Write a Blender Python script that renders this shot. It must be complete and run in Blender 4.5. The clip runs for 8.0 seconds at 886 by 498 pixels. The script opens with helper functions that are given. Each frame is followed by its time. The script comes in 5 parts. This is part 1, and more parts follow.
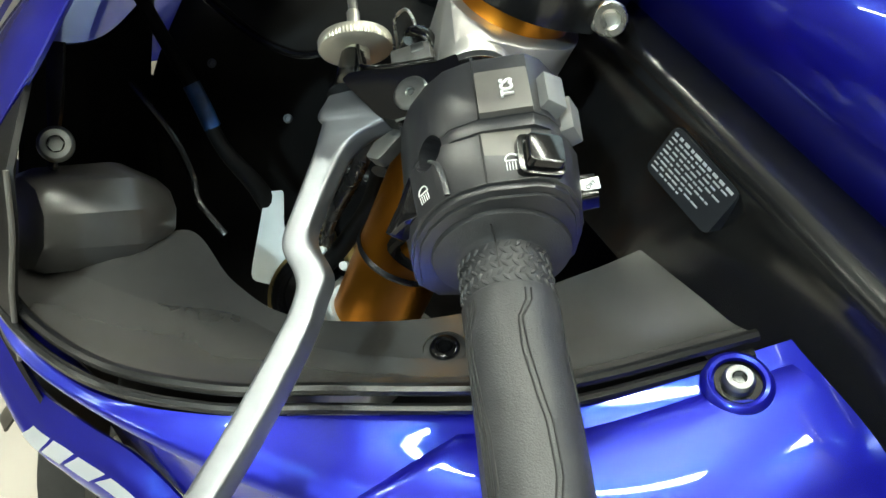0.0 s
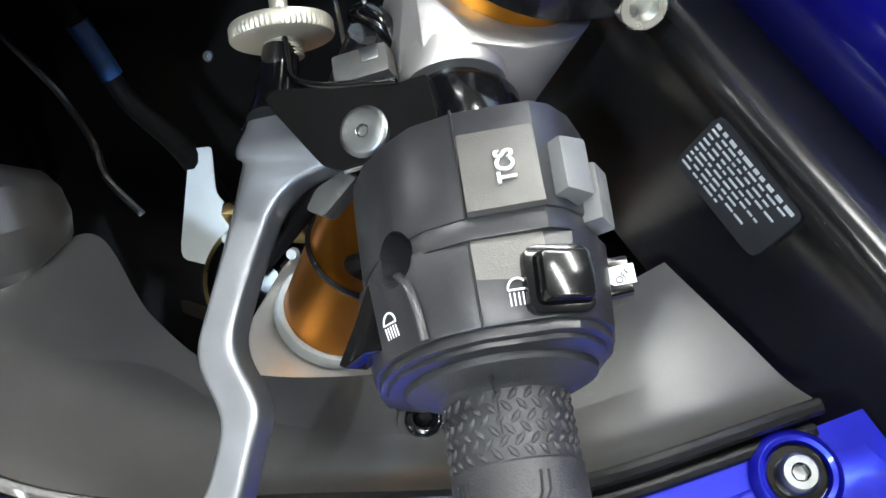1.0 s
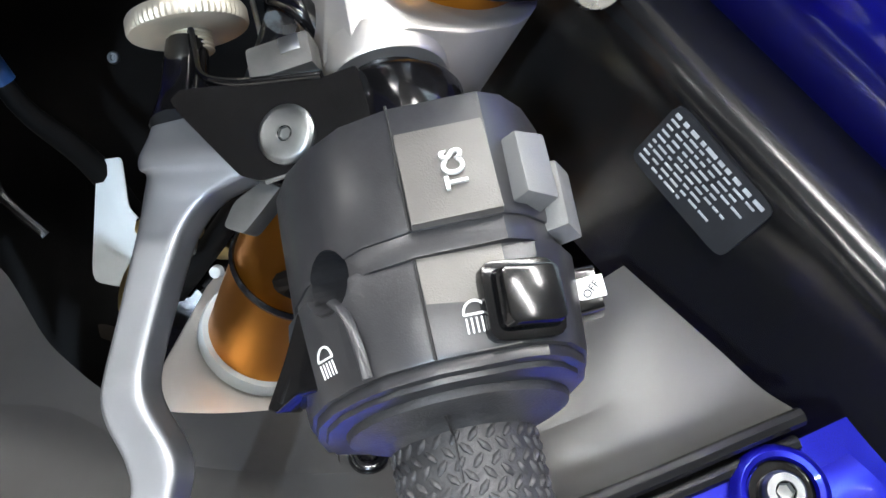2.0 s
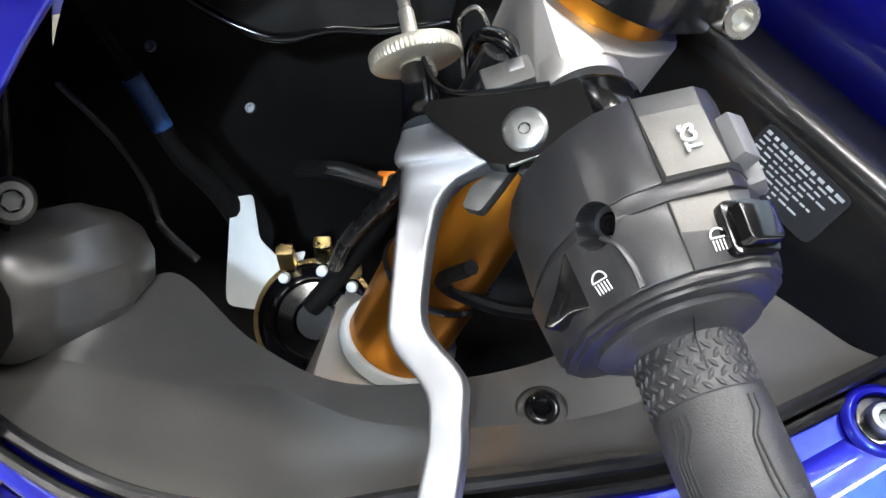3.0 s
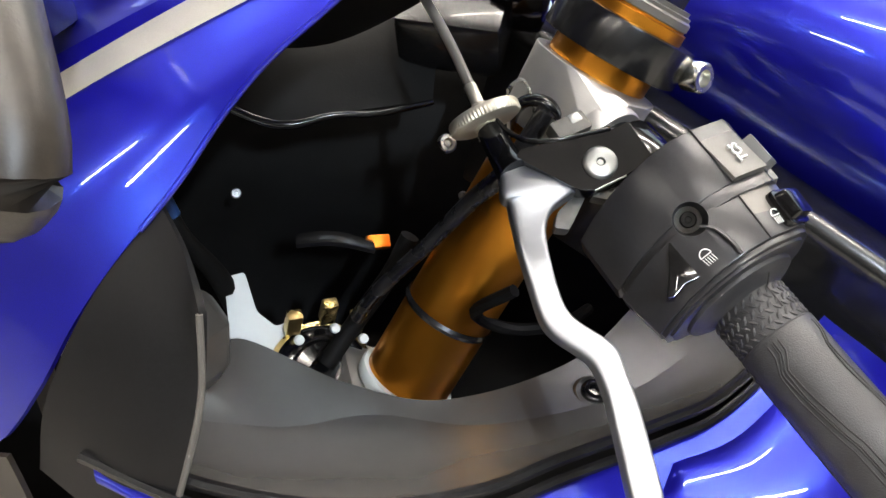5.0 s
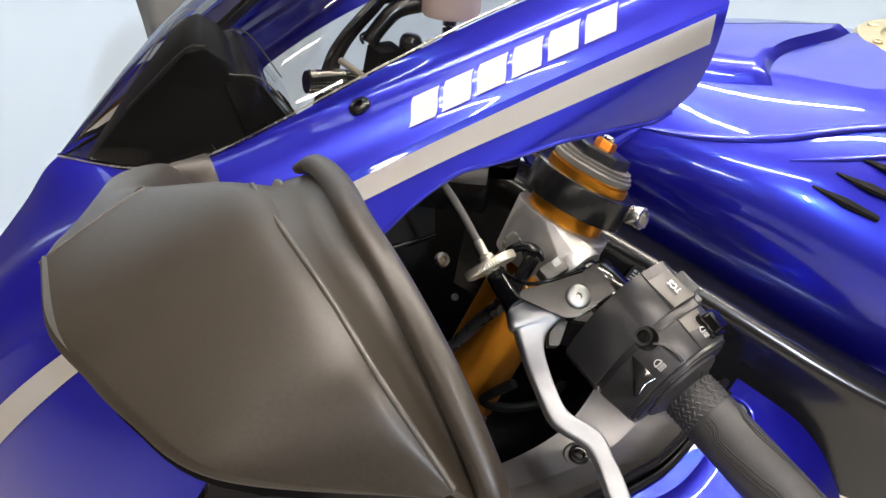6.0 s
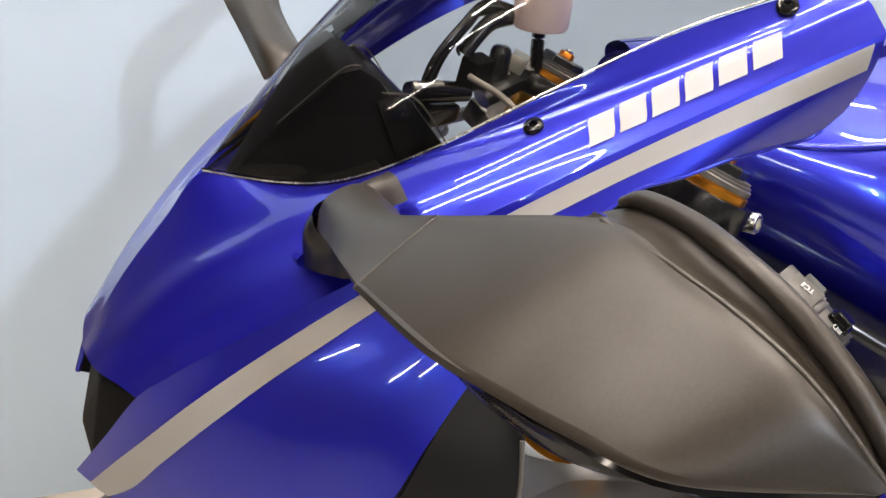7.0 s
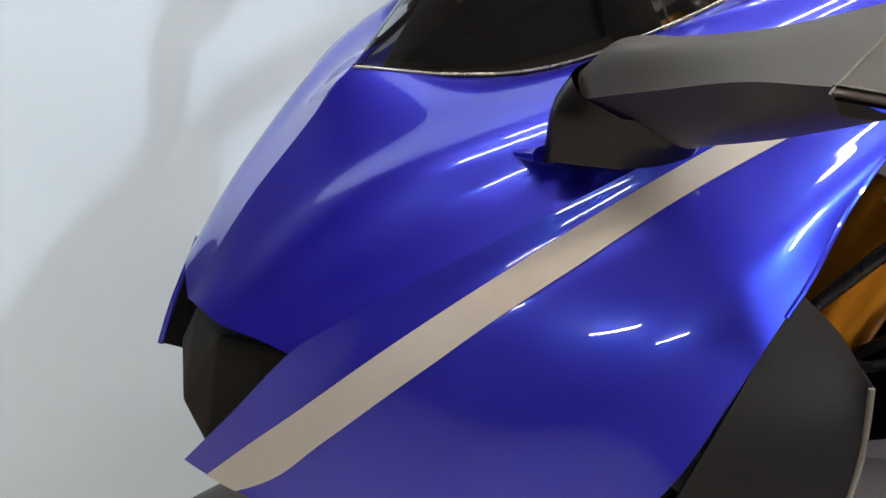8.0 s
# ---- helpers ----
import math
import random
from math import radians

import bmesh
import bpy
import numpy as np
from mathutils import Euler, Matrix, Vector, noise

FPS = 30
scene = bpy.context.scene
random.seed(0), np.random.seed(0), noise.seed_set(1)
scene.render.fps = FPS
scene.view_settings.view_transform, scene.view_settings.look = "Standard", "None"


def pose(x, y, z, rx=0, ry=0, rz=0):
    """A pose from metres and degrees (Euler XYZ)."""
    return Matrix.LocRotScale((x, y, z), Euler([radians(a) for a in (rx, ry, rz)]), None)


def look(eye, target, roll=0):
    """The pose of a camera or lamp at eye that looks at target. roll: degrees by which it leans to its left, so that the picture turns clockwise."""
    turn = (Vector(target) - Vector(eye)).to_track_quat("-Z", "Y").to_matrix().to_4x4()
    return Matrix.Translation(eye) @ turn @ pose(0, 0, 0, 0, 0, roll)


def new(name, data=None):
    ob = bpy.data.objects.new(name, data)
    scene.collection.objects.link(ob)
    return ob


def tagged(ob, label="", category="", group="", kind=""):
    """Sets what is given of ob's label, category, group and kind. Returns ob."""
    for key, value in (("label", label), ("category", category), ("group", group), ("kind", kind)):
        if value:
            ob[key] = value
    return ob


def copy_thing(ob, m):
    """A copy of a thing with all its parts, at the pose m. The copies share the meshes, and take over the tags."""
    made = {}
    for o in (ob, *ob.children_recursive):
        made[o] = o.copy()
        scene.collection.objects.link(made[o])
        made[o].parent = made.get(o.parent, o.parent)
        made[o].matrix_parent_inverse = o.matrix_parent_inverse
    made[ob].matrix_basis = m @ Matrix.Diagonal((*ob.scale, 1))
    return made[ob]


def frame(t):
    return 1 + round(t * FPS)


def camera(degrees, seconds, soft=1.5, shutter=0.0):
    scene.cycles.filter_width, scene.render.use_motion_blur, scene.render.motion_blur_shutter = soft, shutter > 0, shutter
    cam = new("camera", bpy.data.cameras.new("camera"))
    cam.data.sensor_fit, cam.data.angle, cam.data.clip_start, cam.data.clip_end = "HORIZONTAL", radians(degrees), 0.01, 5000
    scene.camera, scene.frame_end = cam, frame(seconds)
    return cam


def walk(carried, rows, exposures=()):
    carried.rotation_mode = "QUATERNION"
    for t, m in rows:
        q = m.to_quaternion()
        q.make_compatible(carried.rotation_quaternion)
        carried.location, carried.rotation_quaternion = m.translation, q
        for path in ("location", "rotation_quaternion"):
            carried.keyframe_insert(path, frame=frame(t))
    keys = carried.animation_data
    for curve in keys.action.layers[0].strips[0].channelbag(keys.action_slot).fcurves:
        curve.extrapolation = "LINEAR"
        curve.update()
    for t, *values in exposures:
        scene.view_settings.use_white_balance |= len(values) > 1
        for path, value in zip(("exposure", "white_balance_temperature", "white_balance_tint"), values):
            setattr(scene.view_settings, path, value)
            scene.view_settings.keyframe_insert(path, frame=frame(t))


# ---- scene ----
cam = camera(51.5, 8.0)
PATH = [
    (0, (0.121, -0.523, 1.007), (-0.603, 1.079, 0.052), -1.6),
    (0.5, (0.087, -0.468, 1.022), (-0.513, 0.944, -0.261), -1.3),
    (1, (0.065, -0.394, 1.034), (-0.502, 0.988, -0.296), -2.7),
    (1.2, (0.06, -0.378, 1.024), (-0.48, 1.021, -0.299), -1.2),
    (2.3, (0.046, -0.368, 1.014), (-0.362, 1.059, -0.327), -1.7),
    (2.5, (0.027, -0.389, 1.019), (-0.363, 1.037, -0.328), -1.1),
    (3, (-0.014, -0.464, 1.027), (-0.323, 1.129, -0.142), 0.7),
    (3.5, (-0.045, -0.501, 1.014), (-0.188, 1.219, 0.003), 2.0),
    (4, (-0.088, -0.51, 0.994), (-0.052, 1.244, 0.032), 3.0),
    (4.2, (-0.099, -0.508, 0.973), (-0.005, 1.262, 0.047), 4.0),
    (5.3, (-0.216, -0.578, 1.068), (0.233, 1.136, 0.141), 5.1),
    (5.5, (-0.235, -0.597, 1.094), (0.246, 1.111, 0.172), 4.9),
    (6, (-0.272, -0.635, 1.153), (0.287, 1.064, 0.258), 4.5),
    (6.5, (-0.338, -0.656, 1.181), (0.295, 1.014, 0.282), 5.1),
    (7, (-0.413, -0.615, 1.171), (0.277, 1.027, 0.26), 5.7),
    (7.5, (-0.474, -0.529, 1.091), (0.26, 1.124, 0.238), 6.4),
    (8, (-0.501, -0.474, 1.037), (0.273, 1.167, 0.197), 6.4),
]
EXPOSURES = [(0.0, 0.90, 6150, -4), (1.0, 1.02, 5750, 8), (2.5, 1.20, 5850, 12), (3.5, 1.26, 6050, 13), (4.0, 1.27, 6200, 15), (5.5, 0.76, 6450, 14), (6.5, 0.47, 6700, 19), (8.0, 0.35, 6750, 17)]
walk(cam, [(t, look(eye, target, roll)) for t, eye, target, roll in PATH], EXPOSURES)

# ---------------------------------------------------------------- world and lights
world = bpy.data.worlds.new("room_air")
scene.world = world
world.use_nodes = True
world.node_tree.nodes["Background"].inputs[0].default_value = (0.75, 0.82, 0.9, 1)
world.node_tree.nodes["Background"].inputs[1].default_value = 0.15
LAMP = 108.0

# ---------------------------------------------------------------- materials
def mat(name, color, rough=0.5, metal=0.0, coat=0.0, noise_scale=0.0, vary=0.0, bump=0.0, bump_scale=900.0,
        rough_vary=0.0, emission=None, strength=0.0, stretch=(1, 1, 1), coat_rough=0.03, spec=0.5):
    m = bpy.data.materials.new(name)
    m.use_nodes = True
    nt = m.node_tree
    b = nt.nodes["Principled BSDF"]
    b.inputs["Base Color"].default_value = (*color, 1)
    b.inputs["Roughness"].default_value = rough
    b.inputs["Metallic"].default_value = metal
    b.inputs["Coat Weight"].default_value = coat
    b.inputs["Coat Roughness"].default_value = coat_rough
    b.inputs["Specular IOR Level"].default_value = spec
    if emission:
        b.inputs["Emission Color"].default_value = (*emission, 1)
        b.inputs["Emission Strength"].default_value = strength
    if noise_scale or bump:
        tc = nt.nodes.new("ShaderNodeTexCoord")
        mp = nt.nodes.new("ShaderNodeMapping")
        mp.inputs["Scale"].default_value = stretch
        nt.links.new(tc.outputs["Object"], mp.inputs[0])
    if noise_scale:
        n = nt.nodes.new("ShaderNodeTexNoise")
        n.inputs["Scale"].default_value = noise_scale
        n.inputs["Detail"].default_value = 6
        nt.links.new(mp.outputs[0], n.inputs["Vector"])
        r = nt.nodes.new("ShaderNodeMapRange")
        r.inputs["From Min"].default_value, r.inputs["From Max"].default_value = 0.3, 0.7
        r.inputs["To Min"].default_value, r.inputs["To Max"].default_value = 1 - vary, 1 + vary
        nt.links.new(n.outputs["Fac"], r.inputs["Value"])
        v = nt.nodes.new("ShaderNodeVectorMath")
        v.operation = "MULTIPLY"
        v.inputs[0].default_value = color
        nt.links.new(r.outputs[0], v.inputs[1])
        nt.links.new(v.outputs[0], b.inputs["Base Color"])
        if rough_vary:
            q = nt.nodes.new("ShaderNodeMapRange")
            q.inputs["From Min"].default_value, q.inputs["From Max"].default_value = 0.3, 0.7
            q.inputs["To Min"].default_value, q.inputs["To Max"].default_value = rough - rough_vary, rough + rough_vary
            nt.links.new(n.outputs["Fac"], q.inputs["Value"])
            nt.links.new(q.outputs[0], b.inputs["Roughness"])
    if bump:
        n2 = nt.nodes.new("ShaderNodeTexNoise")
        n2.inputs["Scale"].default_value = bump_scale
        n2.inputs["Detail"].default_value = 3
        nt.links.new(mp.outputs[0], n2.inputs["Vector"])
        bp = nt.nodes.new("ShaderNodeBump")
        bp.inputs["Strength"].default_value = bump
        bp.inputs["Distance"].default_value = 0.0004
        nt.links.new(n2.outputs["Fac"], bp.inputs["Height"])
        nt.links.new(bp.outputs[0], b.inputs["Normal"])
    return m


def clear_plastic(name, tint, gloss_rough=0.02):
    m = bpy.data.materials.new(name)
    m.use_nodes = True
    nt = m.node_tree
    nt.nodes.remove(nt.nodes["Principled BSDF"])
    out = nt.nodes["Material Output"]
    tr, gl = nt.nodes.new("ShaderNodeBsdfTransparent"), nt.nodes.new("ShaderNodeBsdfGlossy")
    mx, fr = nt.nodes.new("ShaderNodeMixShader"), nt.nodes.new("ShaderNodeFresnel")
    fr.inputs["IOR"].default_value = 1.45
    tr.inputs[0].default_value = (*tint, 1)
    gl.inputs["Roughness"].default_value = gloss_rough
    nt.links.new(fr.outputs[0], mx.inputs[0])
    nt.links.new(tr.outputs[0], mx.inputs[1])
    nt.links.new(gl.outputs[0], mx.inputs[2])
    nt.links.new(mx.outputs[0], out.inputs[0])
    return m


BLUE = mat("blue_metallic_paint", (0.007, 0.004, 0.34), 0.40, 0.6, 1.0, 3500, 0.25, coat_rough=0.010)

def pearl(m, color, rough, share):
    """Mixes a fine flake sheen into a paint."""
    nt = m.node_tree
    gl, mx = nt.nodes.new("ShaderNodeBsdfGlossy"), nt.nodes.new("ShaderNodeMixShader")
    gl.inputs[0].default_value = (*color, 1)
    gl.inputs["Roughness"].default_value = rough
    mx.inputs[0].default_value = share
    nt.links.new(nt.nodes["Principled BSDF"].outputs[0], mx.inputs[1])
    nt.links.new(gl.outputs[0], mx.inputs[2])
    nt.links.new(mx.outputs[0], nt.nodes["Material Output"].inputs[0])
    return m


BLUE.node_tree.nodes["Principled BSDF"].inputs["Coat IOR"].default_value = 1.5
pearl(BLUE, (0.03, 0.16, 1.0), 0.24, 0.09)
SILVER = mat("silver_decal", (0.62, 0.60, 0.56), 0.42, 0.25, 0.4, 3000, 0.08)
WHITE = mat("white_print", (0.82, 0.82, 0.80), 0.5)
BLACK = mat("black_textured_plastic", (0.0215, 0.0165, 0.0112), 0.42, 0, 0, 700, 0.22, 0.07, 2600, 0.03, spec=0.55)
BLACKSAT = mat("black_satin_paint", (0.007, 0.007, 0.0075), 0.27, 0, 0.2, 300, 0.1)
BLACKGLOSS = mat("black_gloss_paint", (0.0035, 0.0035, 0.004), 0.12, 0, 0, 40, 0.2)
DARK = mat("black_inner_plastic", (0.004, 0.004, 0.004), 0.6, 0, 0, 40, 0.3, 0.2, 900, spec=0.12)
BOOT = mat("black_rubber_boot", (0.004, 0.004, 0.005), 0.22, 0, 0, 60, 0.2, 0.05, 500, spec=0.3)
PANEL = mat("black_panel_plastic", (0.050, 0.048, 0.046), 0.25, 0, 0, 35, 0.08, spec=1.0)
ZINC = mat("dull_zinc_plate", (0.24, 0.25, 0.25), 0.38, 1, 0, 90, 0.15, 0.15, 700, 0.08)
CAST = mat("grey_cast_metal", (0.085, 0.083, 0.078), 0.50, 0.4, 0, 120, 0.2, 0.2, 900, 0.06)
DUCT = mat("black_duct_plastic", (0.006, 0.006, 0.0065), 0.45, 0, 0, 600, 0.2, 0.1, 1800, 0.03, spec=0.2)
# paler plastic for thin edge lines: the highlight is put into the colour
EDGEGLINT = mat("plastic_edge_glint", (0.060, 0.054, 0.046), 0.36, 0, 0, 200, 0.35, 0.2, 1500)
MOULD = mat("black_moulded_plastic", (0.060, 0.058, 0.056), 0.30, 0, 0, 60, 0.15, 0.05, 500, spec=0.9)
SPAR = mat("black_frame_coating", (0.009, 0.009, 0.0095), 0.20, 0, 0, 500, 0.1, spec=0.7)
SWITCH = mat("black_switch_plastic", (0.024, 0.024, 0.026), 0.32, 0, 0, 500, 0.12, 0.10, 2600, 0.02)
SWITCHGREY = mat("dark_grey_switch_face", (0.105, 0.098, 0.088), 0.36, 0, 0, 70, 0.1, 0.2, 2500, 0.04)
MODEGREY = mat("light_grey_button", (0.14, 0.14, 0.138), 0.4, 0, 0, 70, 0.08, 0.2, 2500)
RUBBER = mat("grip_rubber", (0.028, 0.028, 0.030), 0.5, 0, 0, 120, 0.2, 0.4, 1600, 0.07)
GROOVE = mat("rubber_groove", (0.008, 0.008, 0.008), 0.7, 0, 0, 200, 0.2)
ALU = mat("polished_cast_aluminium", (0.25, 0.262, 0.285), 0.42, 0.9, 0, 60, 0.08, 0.03, 250, 0.05)
ALUSAT = mat("anodised_aluminium", (0.60, 0.58, 0.55), 0.42, 0.85, 0, 60, 0.06, 0.15, 1500, 0.05)
STEEL = mat("zinc_steel", (0.66, 0.65, 0.60), 0.26, 1, 0, 80, 0.12, 0.1, 600, 0.08)
KNOBMAT = mat("nickel_plated_knob", (0.62, 0.58, 0.48), 0.42, 0.75, 0, 80, 0.1, 0.1, 900, 0.06)
GOLD = mat("gold_anodised_fork", (0.58, 0.23, 0.02), 0.34, 0.95, 0, 30, 0.06)
ORANGE = mat("orange_anodised", (0.85, 0.26, 0.03), 0.3, 0.9, 0, 60, 0.1)
BRASS = mat("brass_fitting", (0.55, 0.42, 0.18), 0.3, 1, 0, 90, 0.2, 0.1, 500, 0.08)
TAPE = mat("blue_tape", (0.012, 0.05, 0.17), 0.45, 0, 0, 120, 0.3, 0.2, 600)
LABEL = mat("black_label_film", (0.016, 0.018, 0.022), 0.35, 0, 0, 90, 0.2)
PRINT = mat("grey_label_print", (0.46, 0.48, 0.50), 0.5)
PALE = mat("pale_plate", (0.56, 0.61, 0.62), 0.5, 0, 0, 40, 0.06)
FLUID = mat("translucent_reservoir", (0.80, 0.62, 0.56), 0.4, 0, 0.2, 30, 0.06)
CABLEGREY = mat("cable_sheath", (0.20, 0.18, 0.15), 0.40, 0, 0, 80, 0.15, 0.1, 900)
SLEEVE = mat("wrinkled_tape_sleeve", (0.009, 0.009, 0.010), 0.28, 0, 0, 60, 0.3, 1.0, 160, 0.08)
TYRE = mat("tyre_rubber", (0.018, 0.018, 0.018), 0.65, 0, 0, 60, 0.2, 0.3, 700)
CAPGOLD = mat("champagne_filler_cap", (0.62, 0.53, 0.32), 0.3, 0.9, 0, 60, 0.08)
WALL = mat("pale_wall_paint", (0.51, 0.64, 0.76), 0.75, 0, 0, 2.2, 0.05, 0.15, 60)
BEIGE = mat("beige_wall_paint", (0.12, 0.105, 0.085), 0.75, 0, 0, 2.0, 0.08, 0.1, 60)
DIM = mat("dim_grey_wall_paint", (0.10, 0.095, 0.09), 0.75, 0, 0, 2.0, 0.1, 0.1, 60)
FLOOR = mat("beige_floor_tile", (0.42, 0.38, 0.33), 0.45, 0, 0, 1.8, 0.12, 0.1, 90, 0.08)
CEIL = mat("grey_ceiling", (0.22, 0.21, 0.20), 0.8, 0, 0, 3, 0.04)
TUBE = mat("lamp_diffuser", (0.9, 0.9, 0.9), 0.5, emission=(1.0, 0.93, 0.80), strength=LAMP)
COOLTUBE = mat("daylight_lamp_diffuser", (0.9, 0.9, 0.9), 0.5, emission=(0.80, 0.92, 1.0), strength=LAMP * 13)
SCREEN = clear_plastic("smoked_screen", (0.60, 0.60, 0.59))
SCREENDARK = mat("screen_black_border", (0.010, 0.010, 0.010), 0.08, 0, 0.6, 20, 0.1)
LENS = clear_plastic("clear_lens", (0.55, 0.56, 0.58), 0.08)
AMBER = mat("amber_lens", (0.8, 0.35, 0.02), 0.25, 0, 0.5, 40, 0.1)
TAGFILM = mat("pale_tag_film", (0.62, 0.72, 0.76), 0.25, 0, 0.3, 60, 0.12)
TAGBLUE = mat("light_blue_sticker", (0.03, 0.35, 0.62), 0.4, 0, 0, 60, 0.1)
CHROME = mat("chrome", (0.85, 0.85, 0.85), 0.08, 1, 0, 60, 0.04)


# ---------------------------------------------------------------- mesh helpers
def part(name, bm, material, parent=None, label="", smooth=True, sharp=40):
    me = bpy.data.meshes.new(name)
    bmesh.ops.recalc_face_normals(bm, faces=bm.faces)
    if smooth:
        for f in bm.faces:
            f.smooth = True
        lim = radians(sharp)
        for e in bm.edges:
            if len(e.link_faces) == 2 and e.calc_face_angle(0) > lim:
                e.smooth = False
    bm.to_mesh(me)
    bm.free()
    me.materials.append(material)
    ob = new(name, me)
    if parent is not None:
        ob.parent = parent
    if label:
        ob["label"] = label
    return ob


def spline(pts, t):
    """A point of the Catmull-Rom curve through pts, at t from 0 to len(pts) - 1."""
    n = len(pts) - 1
    i = min(max(int(t), 0), n - 1)
    f = t - i
    p1, p2 = pts[i], pts[i + 1]
    p0 = pts[i - 1] if i else p1 * 2 - p2
    p3 = pts[i + 2] if i + 2 <= n else p2 * 2 - p1
    return 0.5 * ((2 * p1) + (p2 - p0) * f + (2 * p0 - 5 * p1 + 4 * p2 - p3) * f * f + (3 * p1 - p0 - 3 * p2 + p3) * f ** 3)


class Surf:
    """A smooth sheet through a few long rows of points."""
    def __init__(self, *rows):
        self.rows = [[Vector(p) for p in r] for r in rows]
        self.U, self.V = len(self.rows[0]) - 1, len(self.rows) - 1

    def at(self, u, v):
        return spline([spline(r, u) for r in self.rows], v)

    def normal(self, u, v):
        e = 0.02
        a = self.at(min(u + e, self.U), v) - self.at(max(u - e, 0), v)
        b = self.at(u, min(v + e, self.V)) - self.at(u, max(v - e, 0))
        return a.cross(b).normalized()

    def mirrored(self):
        return Surf(*[[(p.x, -p.y, p.z) for p in r] for r in self.rows])


def sheet(s, nu, nv, thick=0.0, u0=0.0, u1=None, v0=0.0, v1=None, lift=0.0, keep=None):
    """A bmesh of a Surf, as a shell of that thickness."""
    u1 = s.U if u1 is None else u1
    v1 = s.V if v1 is None else v1
    bm = bmesh.new()
    grid = []
    for i in range(nu + 1):
        u = u0 + (u1 - u0) * i / nu
        col = []
        for j in range(nv + 1):
            v = v0 + (v1 - v0) * j / nv
            p = s.at(u, v)
            if lift:
                p = p + s.normal(u, v) * lift
            col.append(bm.verts.new(p))
        grid.append(col)
    for i in range(nu):
        for j in range(nv):
            if keep and not keep(i / nu, j / nv):
                continue
            q = [grid[i][j], grid[i + 1][j], grid[i + 1][j + 1], grid[i][j + 1]]
            try:
                bm.faces.new(q)
            except ValueError:
                pass
    loose = [v for v in bm.verts if not v.link_faces]
    bmesh.ops.delete(bm, geom=loose, context="VERTS")
    bmesh.ops.remove_doubles(bm, verts=bm.verts, dist=1e-5)
    bmesh.ops.recalc_face_normals(bm, faces=bm.faces)
    if thick:
        bmesh.ops.solidify(bm, geom=bm.faces[:], thickness=thick)
    return bm


def sweep(points, radius, segs=12, n=24, flat=1.0, up=(0, 0, 1), smooth=True, closed_ends=True, exponent=2.0):
    """A bar along a smooth line; radius: one number or one for each point; flat: the second half-width over the first, laid along up."""
    pts = [Vector(p) for p in points]
    rad = [radius] * len(pts) if isinstance(radius, (int, float)) else list(radius)
    fl = [flat] * len(pts) if isinstance(flat, (int, float)) else list(flat)
    bm = bmesh.new()
    rings = []
    m = len(pts) - 1
    up = Vector(up)
    for i in range(n + 1):
        t = m * i / n
        if smooth:
            p = spline(pts, t)
            d = spline(pts, min(t + 0.02, m)) - spline(pts, max(t - 0.02, 0))
        else:
            k = min(int(t), m - 1)
            p = pts[k].lerp(pts[k + 1], t - k)
            d = pts[k + 1] - pts[k]
        d.normalize()
        a = up - d * up.dot(d)
        if a.length < 1e-4:
            a = Vector((1, 0, 0)) - d * d.x
        a.normalize()
        b = d.cross(a)
        k = min(int(t), m - 1)
        r = rad[k] + (rad[k + 1] - rad[k]) * (t - k)
        f = fl[k] + (fl[k + 1] - fl[k]) * (t - k)
        ring = []
        for j in range(segs):
            w = 2 * math.pi * (j + 0.5) / segs
            c, s = math.cos(w), math.sin(w)
            c = math.copysign(abs(c) ** (2 / exponent), c)
            s = math.copysign(abs(s) ** (2 / exponent), s)
            ring.append(bm.verts.new(p + b * (r * c) + a * (r * f * s)))
        rings.append(ring)
    for r1, r2 in zip(rings, rings[1:]):
        for j in range(segs):
            bm.faces.new((r1[j], r1[(j + 1) % segs], r2[(j + 1) % segs], r2[j]))
    if closed_ends:
        bm.faces.new(rings[0][::-1])
        bm.faces.new(rings[-1])
    return bm


def frame_of(origin, axis, up=(0, 0, 1)):
    """A pose whose z runs along axis, with y towards up."""
    z = Vector(axis).normalized()
    y = Vector(up) - z * Vector(up).dot(z)
    if y.length < 1e-4:
        y = Vector((0, 1, 0)) - z * z.y
    y.normalize()
    x = y.cross(z)
    m = Matrix((x, y, z)).transposed().to_4x4()
    m.translation = origin
    return m


def lathe(profile, m, segs=40, wobble=None):
    """Turned about the z of pose m; profile: (radius, height) pairs."""
    bm = bmesh.new()
    rings = []
    for r, h in profile:
        if r < 1e-6:
            rings.append([bm.verts.new(m @ Vector((0, 0, h)))])
        else:
            rings.append([bm.verts.new(m @ Vector((r * math.cos(2 * math.pi * k / segs), r * math.sin(2 * math.pi * k / segs), h))) for k in range(segs)])
    for a, b in zip(rings, rings[1:]):
        for k in range(segs):
            k2 = (k + 1) % segs
            q = [a[k % len(a)], a[k2 % len(a)], b[k2 % len(b)], b[k % len(b)]]
            q = list(dict.fromkeys(q))
            if len(q) > 2:
                bm.faces.new(q)
    return bm


